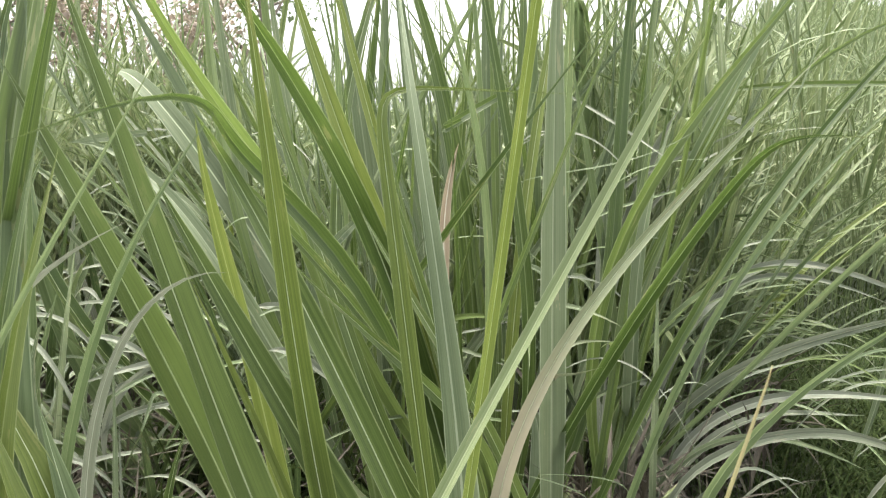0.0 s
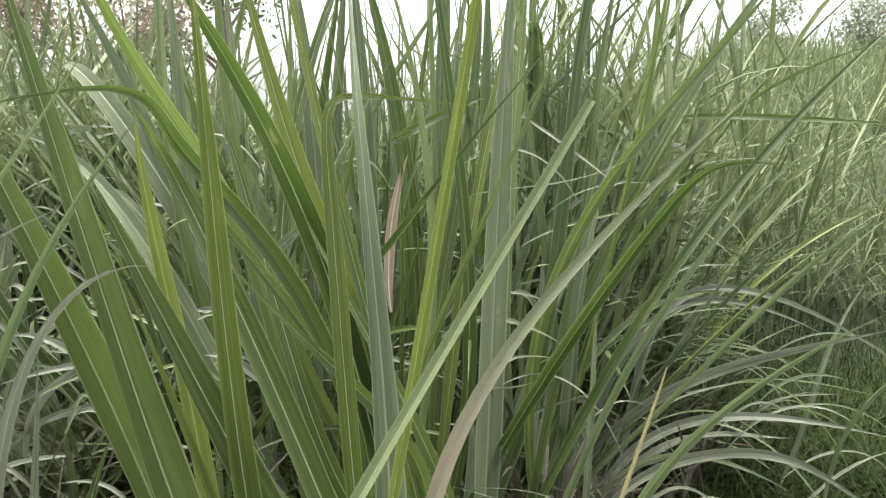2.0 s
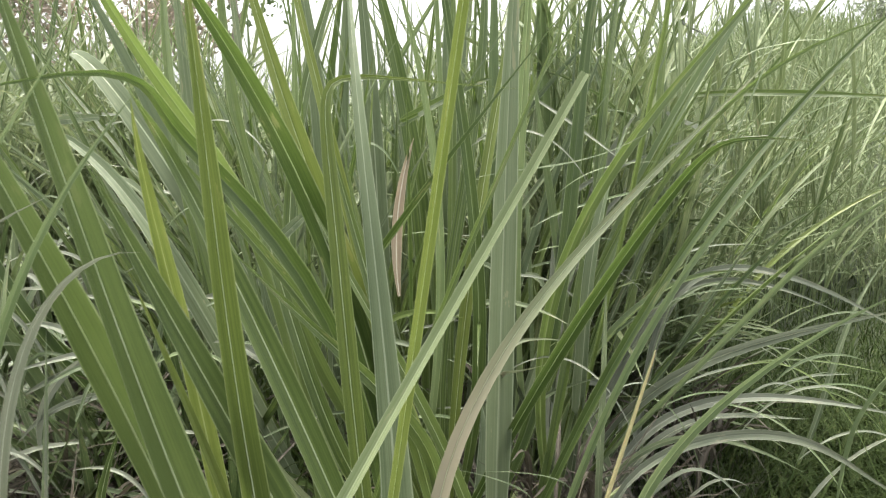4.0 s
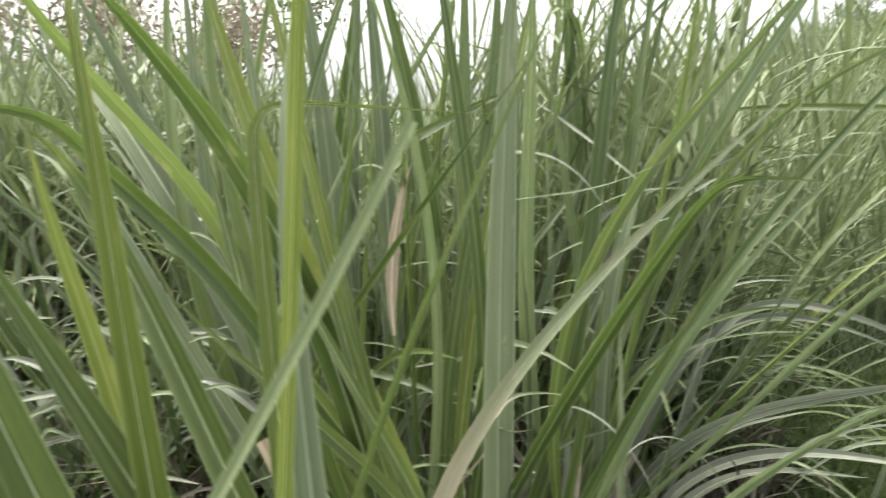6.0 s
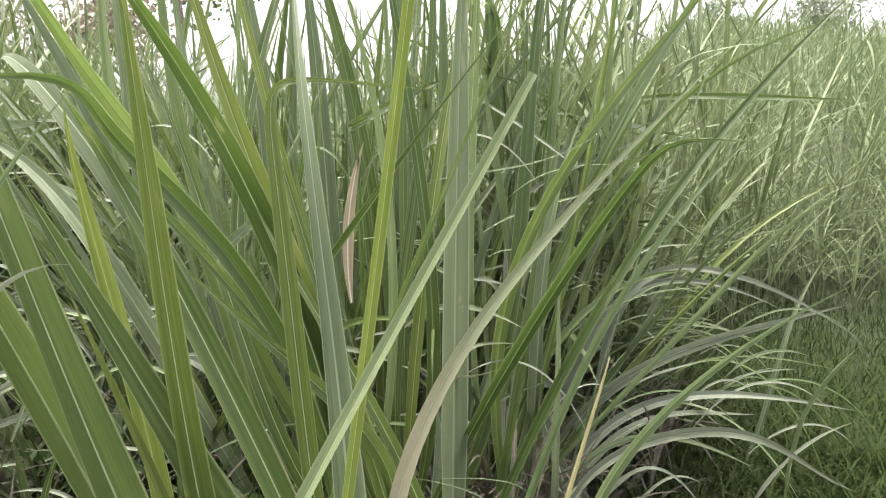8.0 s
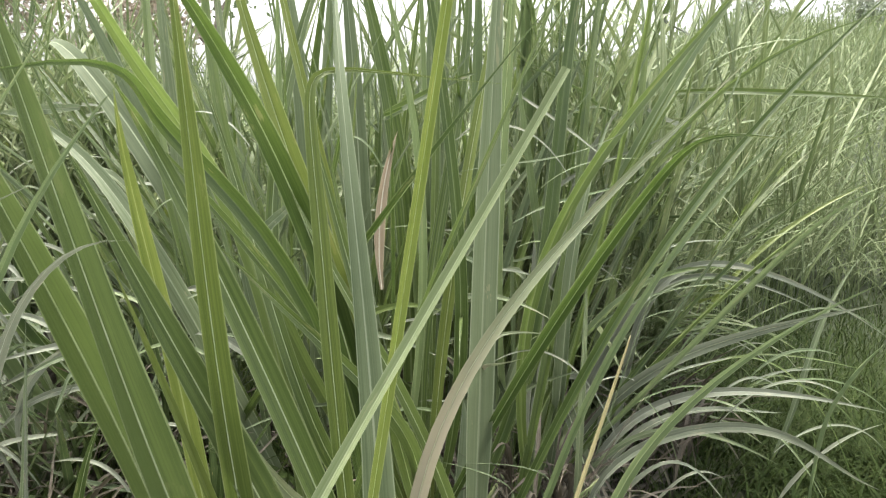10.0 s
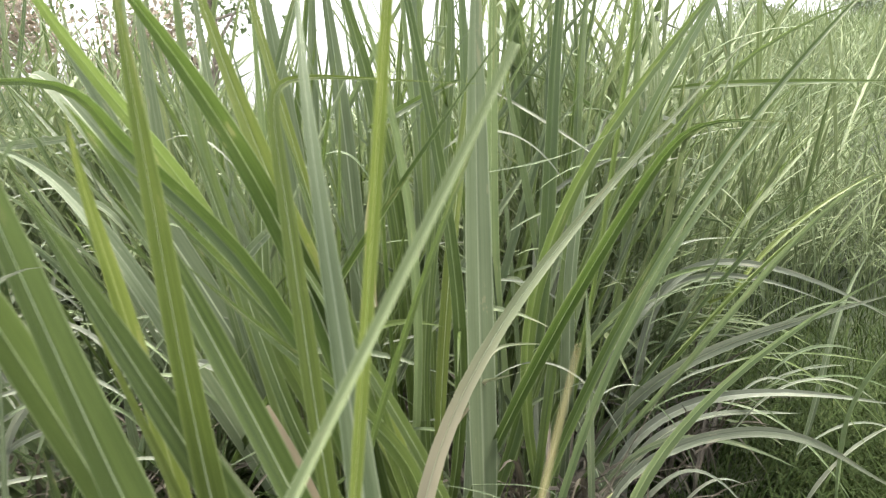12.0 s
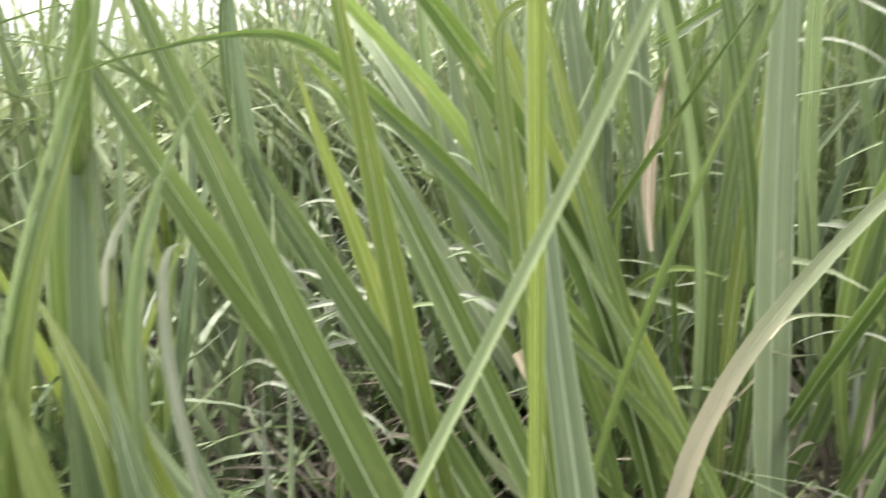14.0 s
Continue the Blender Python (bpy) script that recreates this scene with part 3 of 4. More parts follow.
leaf([(-0.269, 1.870, 0.051), (-0.335, 1.873, 0.391), (-0.308, 1.882, 0.735), (-0.242, 1.892, 1.092), (-0.219, 1.893, 1.469)], 0.0285, (0.32, -0.95, 0.00), GREEN)
leaf([(-0.339, 1.615, 0.052), (-0.370, 1.619, 0.396), (-0.451, 1.615, 0.721), (-0.589, 1.599, 1.028), (-0.771, 1.575, 1.326)], 0.0389, (0.53, -0.83, 0.15), SILVER)
leaf([(-0.422, 1.873, 0.048), (-0.537, 1.874, 0.378), (-0.600, 1.884, 0.720), (-0.630, 1.897, 1.077), (-0.668, 1.905, 1.442)], 0.0393, (0.50, -0.86, 0.11), SILVER)
leaf([(-0.233, 1.895, 0.050), (-0.349, 1.893, 0.391), (-0.437, 1.894, 0.738), (-0.494, 1.898, 1.091), (-0.527, 1.904, 1.451)], 0.0322, (0.44, -0.89, 0.10), SILVER)
leaf([(0.085, 0.422, 0.038), (0.094, 0.365, 0.461), (0.136, 0.316, 0.776), (0.169, 0.294, 0.947), (0.165, 0.299, 0.929)], 0.0024, (-0.03, -0.99, -0.13), STRAW, "yellow dried blade with a brown tip")
leaf([(0.520, 1.570, 0.02), (0.480, 1.610, 0.16), (0.445, 1.650, 0.25), (0.411, 1.686, 0.335)], 0.036, (0.25, -0.85, 0.45), SILVER, "short silvery blade with a cut end and a white rib", ribbed=True, rib_width=0.07, cut=0.75, base_w=0.9)
leaf([(-0.315, 0.815, 0.010), (-0.343, 0.510, 0.738), (-0.312, 0.514, 0.802), (-0.322, 0.727, 1.256)], 0.046, (0.50, -0.85, 0.17), GREEN, owner=left_clump)
leaf([(-0.275, 0.802, 0.074), (-0.305, 0.729, 0.462), (-0.286, 0.500, 0.601), (-0.356, 0.649, 0.877)], 0.025, (0.63, -0.48, 0.61), BRIGHT, owner=left_clump, ribbed=True)
leaf([(0.620, 1.892, 1.073), (0.772, 1.831, 1.095), (0.926, 1.763, 1.087), (1.081, 1.696, 1.088)], 0.016, (0.05, -0.97, 0.2), GREEN)
leaf([(0.550, 2.068, 0.883), (0.467, 2.080, 0.935), (0.384, 2.091, 0.995), (0.292, 2.099, 1.041)], 0.015, (-0.07, -0.38, 0.92), PALE)
leaf([(-0.060, 1.204, -0.092), (-0.292, 1.505, 1.036), (-0.365, 1.284, 0.813), (-0.370, 0.809, 1.273)], 0.032, (0.49, -0.85, -0.20), GREEN)
leaf([(-0.147, 1.477, 0.042), (-0.443, 1.578, 0.513), (-0.243, 1.000, 0.648), (-0.562, 1.467, 0.935), (-0.814, 1.501, 0.939)], 0.039, (0.5, -0.85, 0.15), SILVER)
leaf([(-0.236, 1.289, 0.750), (-0.220, 1.293, 0.775), (-0.199, 1.297, 0.794), (-0.180, 1.301, 0.814)], 0.019, (0.23, -0.86, 0.46), SILVER, cut=0.7)
leaf([(0.000, 1.471, 0.996), (-0.124, 1.475, 0.926), (0.123, 1.566, 1.085), (0.144, 1.590, 1.078)], 0.019, (0.15, -0.98, 0.10), GREEN)
leaf([(0.378, 1.631, 0.046), (0.394, 1.489, 0.585), (0.299, 1.402, 0.693), (0.438, 1.588, 1.022)], 0.032, (-0.61, -0.74, 0.28), SILVER)
leaf([(0.091, 1.446, 0.086), (0.018, 1.082, 0.554), (-0.132, 1.257, 0.943), (-0.243, 1.262, 1.377)], 0.023, (-0.17, -0.89, 0.43), BRIGHT, ribbed=True)
leaf([(0.088, 1.497, 0.068), (0.091, 0.946, 0.472), (-0.003, 1.108, 0.624), (-0.118, 1.111, 1.004)], 0.025, (-0.03, -0.74, 0.67), GREEN, ribbed=True)
leaf([(0.063, 1.480, 0.015), (0.129, 1.013, 0.564), (0.052, 1.046, 0.535), (-0.201, 0.923, 0.836)], 0.026, (0.05, -0.86, 0.50), GREEN, ribbed=True)
leaf([(0.126, 1.397, 0.080), (-0.034, 1.501, 0.623), (0.220, 1.582, 1.047), (0.069, 1.673, 1.523)], 0.026, (-0.17, -0.99, -0.02), GREEN)
leaf([(0.276, 1.451, 0.087), (0.332, 1.412, 0.465), (0.358, 1.610, 0.783), (0.440, 1.694, 1.108)], 0.023, (-0.57, -0.78, -0.27), GREEN)
leaf([(0.327, 1.700, 0.200), (0.354, 1.701, 0.471), (0.290, 1.595, 0.726), (0.334, 1.671, 0.961)], 0.021, (-0.27, -0.94, 0.23), SILVER, ribbed=True)
leaf([(0.313, 1.431, 0.061), (0.348, 1.832, 0.630), (0.600, 1.735, 1.164), (0.946, 1.835, 1.628)], 0.029, (-0.22, -0.97, -0.13), FRESH)
leaf([(0.290, 1.423, 0.068), (0.411, 1.666, 0.559), (0.464, 1.682, 1.120), (1.016, 1.625, 1.261)], 0.018, (0.63, -0.71, 0.32), GREEN)
leaf([(0.094, 1.469, 0.076), (0.129, 1.129, 0.297), (0.392, 1.118, 0.406), (0.101, 1.065, 0.474)], 0.008, (0.03, -0.36, 0.93), SILVER)
leaf([(0.079, 1.494, 0.080), (0.175, 1.093, 0.278), (0.479, 1.134, 0.462), (0.142, 1.064, 0.472)], 0.009, (0.04, -0.14, 0.99), SILVER)
leaf([(0.105, 1.408, 0.080), (-0.004, 1.219, 0.349), (-0.007, 0.881, 0.348), (-0.150, 0.889, 0.610)], 0.033, (0.02, -0.84, 0.54), TAN, ribbed=True)
leaf([(-0.590, 1.017, 0.025), (-0.433, 0.910, 0.335), (-0.461, 0.955, 0.452), (-0.474, 1.001, 0.685)], 0.010, (0.45, -0.41, 0.79), SILVER)
leaf([(-0.413, 0.997, 0.043), (-0.445, 1.021, 0.252), (-0.452, 1.041, 0.373), (-0.403, 1.071, 0.520)], 0.021, (0.18, -0.62, 0.76), GREEN, ribbed=True)
leaf([(0.093, 1.493, 0.099), (-0.047, 0.813, 0.408), (-0.155, 1.182, 0.686), (-0.318, 1.220, 1.062)], 0.025, (0.03, -0.93, 0.36), GREEN, ribbed=True)
leaf([(0.124, 1.429, 0.091), (-0.196, 1.161, 0.552), (-0.379, 1.396, 0.946), (-0.384, 1.448, 1.454)], 0.027, (0.08, -0.97, 0.25), GREEN)
leaf([(0.103, 1.446, 0.073), (0.020, 1.172, 0.453), (-0.027, 1.183, 0.632), (-0.103, 1.207, 0.951)], 0.025, (0.38, -0.66, 0.65), GREEN)
leaf([(0.093, 1.399, 0.103), (0.226, 1.357, 0.574), (0.066, 1.411, 1.016), (-0.005, 1.417, 1.449)], 0.026, (0.16, -0.76, 0.63), GREEN)
leaf([(0.105, 1.400, 0.103), (0.093, 1.330, 0.602), (0.140, 1.505, 1.042), (0.229, 1.563, 1.491)], 0.024, (-0.26, -0.96, 0.07), BRIGHT, ribbed=True)
leaf([(0.138, 1.403, 0.110), (0.415, 1.487, 0.527), (0.253, 1.592, 1.103), (0.400, 1.685, 1.571)], 0.031, (0.05, -1.00, 0.07), GREEN)
leaf([(0.304, 1.454, 0.072), (0.454, 1.627, 0.602), (0.342, 1.772, 1.110), (0.499, 1.931, 1.603)], 0.022, (0.01, -0.95, 0.30), GREEN)
leaf([(0.273, 1.466, 0.108), (0.693, 2.045, 0.360), (0.577, 2.015, 1.170), (0.660, 2.276, 1.719)], 0.023, (-0.10, -0.81, 0.58), GREEN)
leaf([(-0.087, 1.590, 0.124), (-0.342, 1.323, 0.569), (-0.312, 1.734, 1.100), (-0.130, 1.811, 1.552)], 0.029, (0.26, -0.90, 0.35), GREEN, ribbed=True)
leaf([(-0.195, 1.629, 0.075), (-0.218, 1.466, 0.436), (-0.380, 1.483, 0.630), (-0.318, 1.558, 0.920)], 0.023, (0.59, -0.74, 0.32), SILVER)
leaf([(-0.215, 1.652, 0.081), (-0.456, 1.306, 0.643), (-0.578, 1.681, 1.021), (-0.659, 1.824, 1.514)], 0.027, (0.54, -0.76, 0.36), GREEN)
leaf([(0.411, 1.775, 0.029), (0.510, 1.476, 0.092), (0.538, 1.491, 0.187), (0.607, 1.560, 0.398), (0.759, 1.465, 0.182)], 0.016, (-0.38, -0.24, 0.89), PALE)
leaf([(0.431, 1.753, 0.026), (0.532, 1.567, 0.104), (0.537, 1.748, 0.377), (0.796, 1.650, 0.333), (0.929, 1.656, 0.342)], 0.023, (-0.23, -0.40, 0.89), PALE, ribbed=True)
leaf([(-0.346, 0.821, 0.080), (-0.207, 0.345, 0.519), (-0.339, 0.592, 0.804), (-0.325, 0.672, 1.193)], 0.028, (0.67, -0.52, 0.54), FRESH, owner=left_clump)
leaf([(-0.369, 0.700, 0.070), (-0.345, 0.622, 0.452), (-0.157, 0.417, 0.557), (-0.306, 0.502, 0.820)], 0.037, (0.65, -0.25, 0.71), BRIGHT, owner=left_clump, ribbed=True)
leaf([(-0.380, 0.673, 0.014), (-0.298, 0.529, 0.664), (-0.212, 0.313, 0.651), (-0.282, 0.595, 1.006)], 0.023, (0.75, -0.46, 0.48), GREEN, owner=left_clump)
leaf([(-0.413, 0.903, 0.068), (-0.259, 0.834, 0.406), (-0.463, 0.506, 0.670), (-0.391, 0.723, 0.895)], 0.026, (0.80, -0.42, 0.43), SILVER, owner=left_clump, twist=1.2)
leaf([(-0.249, 0.894, 0.058), (-0.419, 0.868, 0.426), (-0.166, 0.601, 0.358), (-0.464, 0.676, 0.693), (-0.387, 0.744, 0.809)], 0.021, (0.88, -0.36, 0.32), SILVER, owner=left_clump, ribbed=True)
leaf([(-0.155, 1.000, 0.058), (-0.332, 0.732, 0.413), (-0.340, 0.740, 0.394), (-0.371, 0.826, 0.664)], 0.011, (0.80, -0.29, 0.52), PALE, owner=left_clump)
leaf([(-0.307, 0.811, 0.049), (-0.355, 0.514, 0.469), (-0.136, 0.525, 0.593), (-0.342, 0.550, 0.843)], 0.048, (0.65, -0.43, 0.63), BRIGHT, owner=left_clump, ribbed=True)
leaf([(-0.357, 1.047, 0.079), (-0.256, 0.426, 0.462), (-0.544, 0.678, 0.643), (-0.459, 0.882, 0.981)], 0.033, (0.76, -0.39, 0.52), GREEN, owner=left_clump, ribbed=True)
leaf([(-0.543, 1.807, -0.018), (-0.539, 1.214, 0.438), (-1.058, 1.284, 0.833), (-0.831, 1.493, 1.382)], 0.036, (0.51, -0.16, 0.85), GREEN, ribbed=True)
leaf([(0.089, 1.400, 0.083), (0.005, 1.270, 0.466), (-0.124, 1.119, 0.706), (-0.310, 0.977, 0.966)], 0.029, (0.12, -0.71, 0.70), GREEN)
leaf([(0.005, 1.149, 0.099), (-0.045, 1.141, 0.283), (-0.074, 1.097, 0.434), (-0.156, 1.111, 0.567)], 0.022, (0.49, -0.65, 0.58), DRY, "short torn pinkish-brown dry blade stub", cut=0.8)
leaf([(-0.788, 1.739, -0.004), (-0.618, 1.466, 0.232), (-0.884, 1.380, 0.781), (-0.529, 1.284, 0.554)], 0.013, (0.66, -0.59, 0.47), SILVER)
leaf([(-0.735, 1.482, -0.008), (-0.604, 1.525, 0.221), (-0.830, 1.130, 0.344), (-0.694, 1.341, 0.706), (-0.511, 1.210, 0.477)], 0.013, (0.41, -0.82, 0.40), SILVER)
leaf([(-0.457, 1.702, -0.049), (-0.558, 1.611, 0.449), (-0.464, 1.283, 0.037), (-0.629, 1.539, 0.701), (-0.421, 1.491, 0.601)], 0.020, (0.25, -0.82, 0.52), SILVER)
leaf([(0.135, 1.466, 0.709), (0.161, 1.466, 0.708), (0.177, 1.462, 0.688), (0.197, 1.459, 0.673)], 0.015, (-0.32, -0.45, 0.84), SILVER)
leaf([(0.243, 1.611, 0.660), (0.271, 1.610, 0.660), (0.277, 1.607, 0.647), (0.292, 1.604, 0.624)], 0.016, (0.18, -0.70, 0.69), SILVER)
leaf([(0.268, 1.405, 0.082), (0.443, 1.768, 0.321), (0.195, 2.059, 0.713), (0.634, 1.941, 1.067), (1.029, 1.987, 0.973)], 0.014, (0.01, -0.32, 0.95), PALE)
leaf([(1.142, 2.098, -0.023), (1.125, 1.902, 0.296), (1.124, 1.990, 0.468), (1.270, 2.025, 0.674)], 0.017, (-0.46, -0.61, 0.65), SILVER)
leaf([(0.953, 1.712, -0.002), (0.973, 1.657, 0.163), (1.014, 1.621, 0.292), (1.109, 1.559, 0.372)], 0.017, (-0.07, -0.24, 0.97), PALE)
leaf([(0.558, 1.771, 0.023), (0.624, 1.509, 0.030), (0.642, 1.589, 0.280), (0.763, 1.529, 0.227)], 0.016, (0.07, -0.17, 0.98), PALE)
leaf([(0.813, 2.555, 1.359), (0.706, 2.556, 1.331), (0.894, 2.553, 1.309), (0.892, 2.545, 1.271)], 0.032, (-0.05, -0.30, 0.95), PALE, ribbed=True)
leaf([(0.641, 2.088, 1.032), (0.688, 2.084, 0.993), (0.769, 2.086, 1.001), (0.781, 2.073, 0.941)], 0.035, (-0.28, -0.39, 0.88), PALE)
leaf([(0.288, 1.364, -0.158), (0.369, 1.818, 1.046), (0.152, 1.721, 0.723), (0.737, 1.786, 1.033)], 0.013, (-0.06, -0.99, 0.16), PALE)
leaf([(-1.088, 1.977, -0.036), (-0.898, 2.030, 0.183), (-1.180, 1.710, 0.764), (-1.080, 1.865, 0.858), (-0.716, 1.838, 0.823)], 0.020, (0.15, -0.30, 0.94), PALE)
leaf([(-1.134, 2.263, 0.943), (-1.074, 2.268, 0.938), (-1.013, 2.268, 0.943), (-0.951, 2.269, 0.942)], 0.020, (0.24, -0.47, 0.85), PALE)
leaf([(-0.972, 2.054, 0.902), (-0.929, 2.058, 0.907), (-0.893, 2.063, 0.931), (-0.844, 2.065, 0.936)], 0.018, (0.21, -0.38, 0.90), PALE)
leaf([(-0.754, 1.735, 0.818), (-0.686, 1.734, 0.800), (-0.663, 1.729, 0.774), (-0.621, 1.719, 0.723)], 0.021, (0.15, -0.44, 0.89), SILVER)
leaf([(-0.955, 1.982, -0.003), (-0.930, 2.013, 0.143), (-0.815, 1.755, 0.544), (-0.998, 1.809, 0.709), (-0.658, 1.818, 0.697)], 0.020, (0.15, -0.42, 0.89), PALE)
leaf([(-1.071, 1.873, -0.026), (-0.908, 1.933, 0.242), (-1.033, 1.558, 0.455), (-0.936, 1.742, 0.761), (-0.650, 1.711, 0.682)], 0.019, (0.26, -0.25, 0.93), PALE)
leaf([(-0.742, 1.928, 0.758), (-0.687, 1.929, 0.755), (-0.645, 1.929, 0.751), (-0.594, 1.924, 0.730)], 0.016, (0.08, -0.35, 0.93), PALE)
leaf([(-0.879, 1.677, -0.037), (-0.758, 1.747, 0.300), (-0.993, 1.525, 0.423), (-1.002, 1.662, 0.978), (-0.700, 1.615, 0.705)], 0.019, (0.15, -0.50, 0.85), SILVER)
leaf([(-0.879, 2.002, -0.026), (-0.754, 1.949, 0.173), (-1.104, 1.602, 0.439), (-0.799, 1.841, 0.574), (-0.605, 1.759, 0.435)], 0.018, (0.13, -0.28, 0.95), PALE)
leaf([(-0.425, 1.705, -0.039), (-0.632, 1.704, 0.109), (-0.244, 1.316, 0.533), (-0.574, 1.535, 0.605), (-0.655, 1.438, 0.347)], 0.015, (0.13, -0.14, 0.98), SILVER)
leaf([(-0.265, 0.698, 0.079), (-0.306, 0.634, 0.411), (-0.122, 0.395, 0.585), (-0.260, 0.471, 0.824)], 0.044, (0.67, -0.43, 0.60), BRIGHT, owner=left_clump)
leaf([(-0.273, 0.803, 0.076), (-0.288, 0.701, 0.422), (-0.164, 0.468, 0.533), (-0.285, 0.562, 0.780)], 0.056, (0.61, -0.46, 0.64), FRESH, owner=left_clump, ribbed=True)
leaf([(-0.388, 0.698, 0.068), (-0.285, 0.637, 0.445), (-0.298, 0.332, 0.578), (-0.288, 0.521, 0.837)], 0.037, (0.69, -0.32, 0.65), GREEN, owner=left_clump)
leaf([(-0.599, 1.918, 0.002), (-0.806, 1.005, 0.426), (-0.815, 1.466, 0.881), (-0.960, 1.438, 1.462)], 0.036, (0.79, -0.53, 0.30), FRESH)
leaf([(-0.300, 0.932, -0.059), (-0.383, 0.349, 0.629), (-0.189, 0.548, 0.554), (-0.418, 0.599, 0.950)], 0.028, (0.72, -0.48, 0.50), FRESH, owner=left_clump)
leaf([(-0.378, 0.608, 0.055), (-0.293, 0.538, 0.560), (-0.227, 0.337, 0.669), (-0.251, 0.564, 0.982)], 0.024, (0.84, -0.43, 0.33), BRIGHT, owner=left_clump)
leaf([(-0.516, 1.069, 0.568), (-0.498, 1.082, 0.583), (-0.479, 1.095, 0.588), (-0.461, 1.109, 0.595)], 0.008, (0.57, -0.40, 0.71), SILVER)
leaf([(-0.456, 1.032, 0.528), (-0.440, 1.061, 0.592), (-0.453, 1.051, 0.588), (-0.404, 1.071, 0.560)], 0.008, (-0.22, -0.62, 0.75), SILVER)
leaf([(-0.363, 1.312, 0.633), (-0.332, 1.335, 0.649), (-0.317, 1.341, 0.642), (-0.287, 1.353, 0.622)], 0.009, (0.23, -0.70, 0.68), SILVER)
leaf([(-0.299, 1.213, 0.584), (-0.266, 1.238, 0.605), (-0.250, 1.242, 0.588), (-0.219, 1.254, 0.569)], 0.008, (-0.17, -0.55, 0.82), SILVER)


# short broad blades at the outer side of the smaller clump
for k in range(20):
    a = np.array([rng.uniform(-1.0, -0.7), rng.uniform(0.6, 1.05), 0.0])
    h, sway = rng.uniform(0.5, 0.78), rng.normal(0, 0.12, 2)
    leaf([a, a + (0.2 * sway[0], 0.2 * sway[1], 0.5 * h), a + (sway[0], sway[1], h)], rng.uniform(0.014, 0.03), (rng.normal(0.6, 0.3), -0.6, 0.3),
         (GREEN, BRIGHT, FRESH, GREEN)[k % 4], owner=left_clump, ribbed=k % 2 == 0, twist=rng.normal(0, 0.4))

# tall upright blades behind the smaller clump
for k in range(32):
    turn, r = radians(rng.uniform(42, 60)), rng.uniform(1.25, 2.1)
    a = np.array([0.2 - r * math.sin(turn), 0.2 + r * math.cos(turn), 0.0])
    h, sway = rng.uniform(0.65, 1.12), rng.normal(0, 0.16, 2)
    leaf([a, a + (0.2 * sway[0], 0.2 * sway[1], 0.5 * h), a + (sway[0], sway[1], h)], rng.uniform(0.016, 0.034), (rng.normal(0.6, 0.4), -0.6, 0.2),
         (FRESH, SILVER, BRIGHT)[k % 3], owner=left_clump, twist=rng.normal(0, 0.5), fold=rng.uniform(0.2, 0.6))

# upright blades in the heart of the clump and behind it
for k in range(330):
    cx, cy = rng.uniform(-0.5, 0.45), rng.uniform(1.5, 2.35)
    bent = rng.random()
    crossing = rng.random() < 0.3
    out = math.atan2(cy - 1.5, cx - 0.1) if rng.random() < 0.5 else rng.uniform(0, 6.283)
    lean, ln = abs(rng.normal(0.12, 0.10)) + 0.35 * abs(cx - 0.08), rng.uniform(0.75, 1.2) + (0.35 if rng.random() < 0.25 else 0.0)
    fan = (-0.5 if crossing else 0.42) * (cx - 0.08) + rng.normal(0, 0.1)
    d = np.array([math.cos(out) * math.sin(lean) + fan, math.sin(out) * math.sin(lean), math.cos(lean)])
    lean2 = lean + abs(rng.normal(0.1, 0.3)) + (1.5 if bent < 0.12 else 0.0)
    d2 = np.array([math.cos(out) * math.sin(lean2) + 1.2 * fan, math.sin(out) * math.sin(lean2), math.cos(lean2)])
    a = np.array([cx, cy, rng.uniform(0.0, 0.25)])
    leaf([a, a + d * ln * 0.5, a + d * ln * 0.62 + d2 * ln * 0.4], rng.uniform(0.006, 0.021),
         np.array([rng.normal(0, 0.9), -1, 0.4]), (GREEN, SILVER, GREEN, GREEN, GREEN, FRESH, SILVER, GREEN)[k % 8], fold=rng.uniform(0.25, 0.75), twist=rng.normal(0, 0.8), tip_power=1.4, base_w=0.25)

# thin pale leaves that arch across the gaps of the clump and over the litter beside it
for k in range(105):
    beside = k % 5 < 3
    cx, cy = (rng.uniform(-1.0, -0.4), rng.uniform(1.15, 1.9)) if beside else (rng.uniform(-0.4, 0.6), rng.uniform(1.4, 1.95))
    a = np.array([cx, cy, rng.uniform(0.2, 0.62) if beside else rng.uniform(0.3, 0.98)])
    out, ln = rng.uniform(-0.5, 0.5) + (3.14 if rng.random() < 0.4 else 0.0), rng.uniform(0.1, 0.32)
    d = np.array([math.cos(out), math.sin(out), 0.0]) * ln
    rise, drop = rng.uniform(0.02, 0.45) * ln, rng.uniform(-0.4, 0.6) * ln
    leaf([a, a + 0.3 * d + (0, 0, rise), a + 0.7 * d + (0, 0, rise), a + d - (0, 0, drop)], rng.uniform(0.003, 0.008) + (0.004 if beside else 0.0),
         np.array([rng.normal(0, 0.4), -0.5, 0.9]), (PALE, SILVER, PALE, FRESH)[k % 4], base_w=0.3)

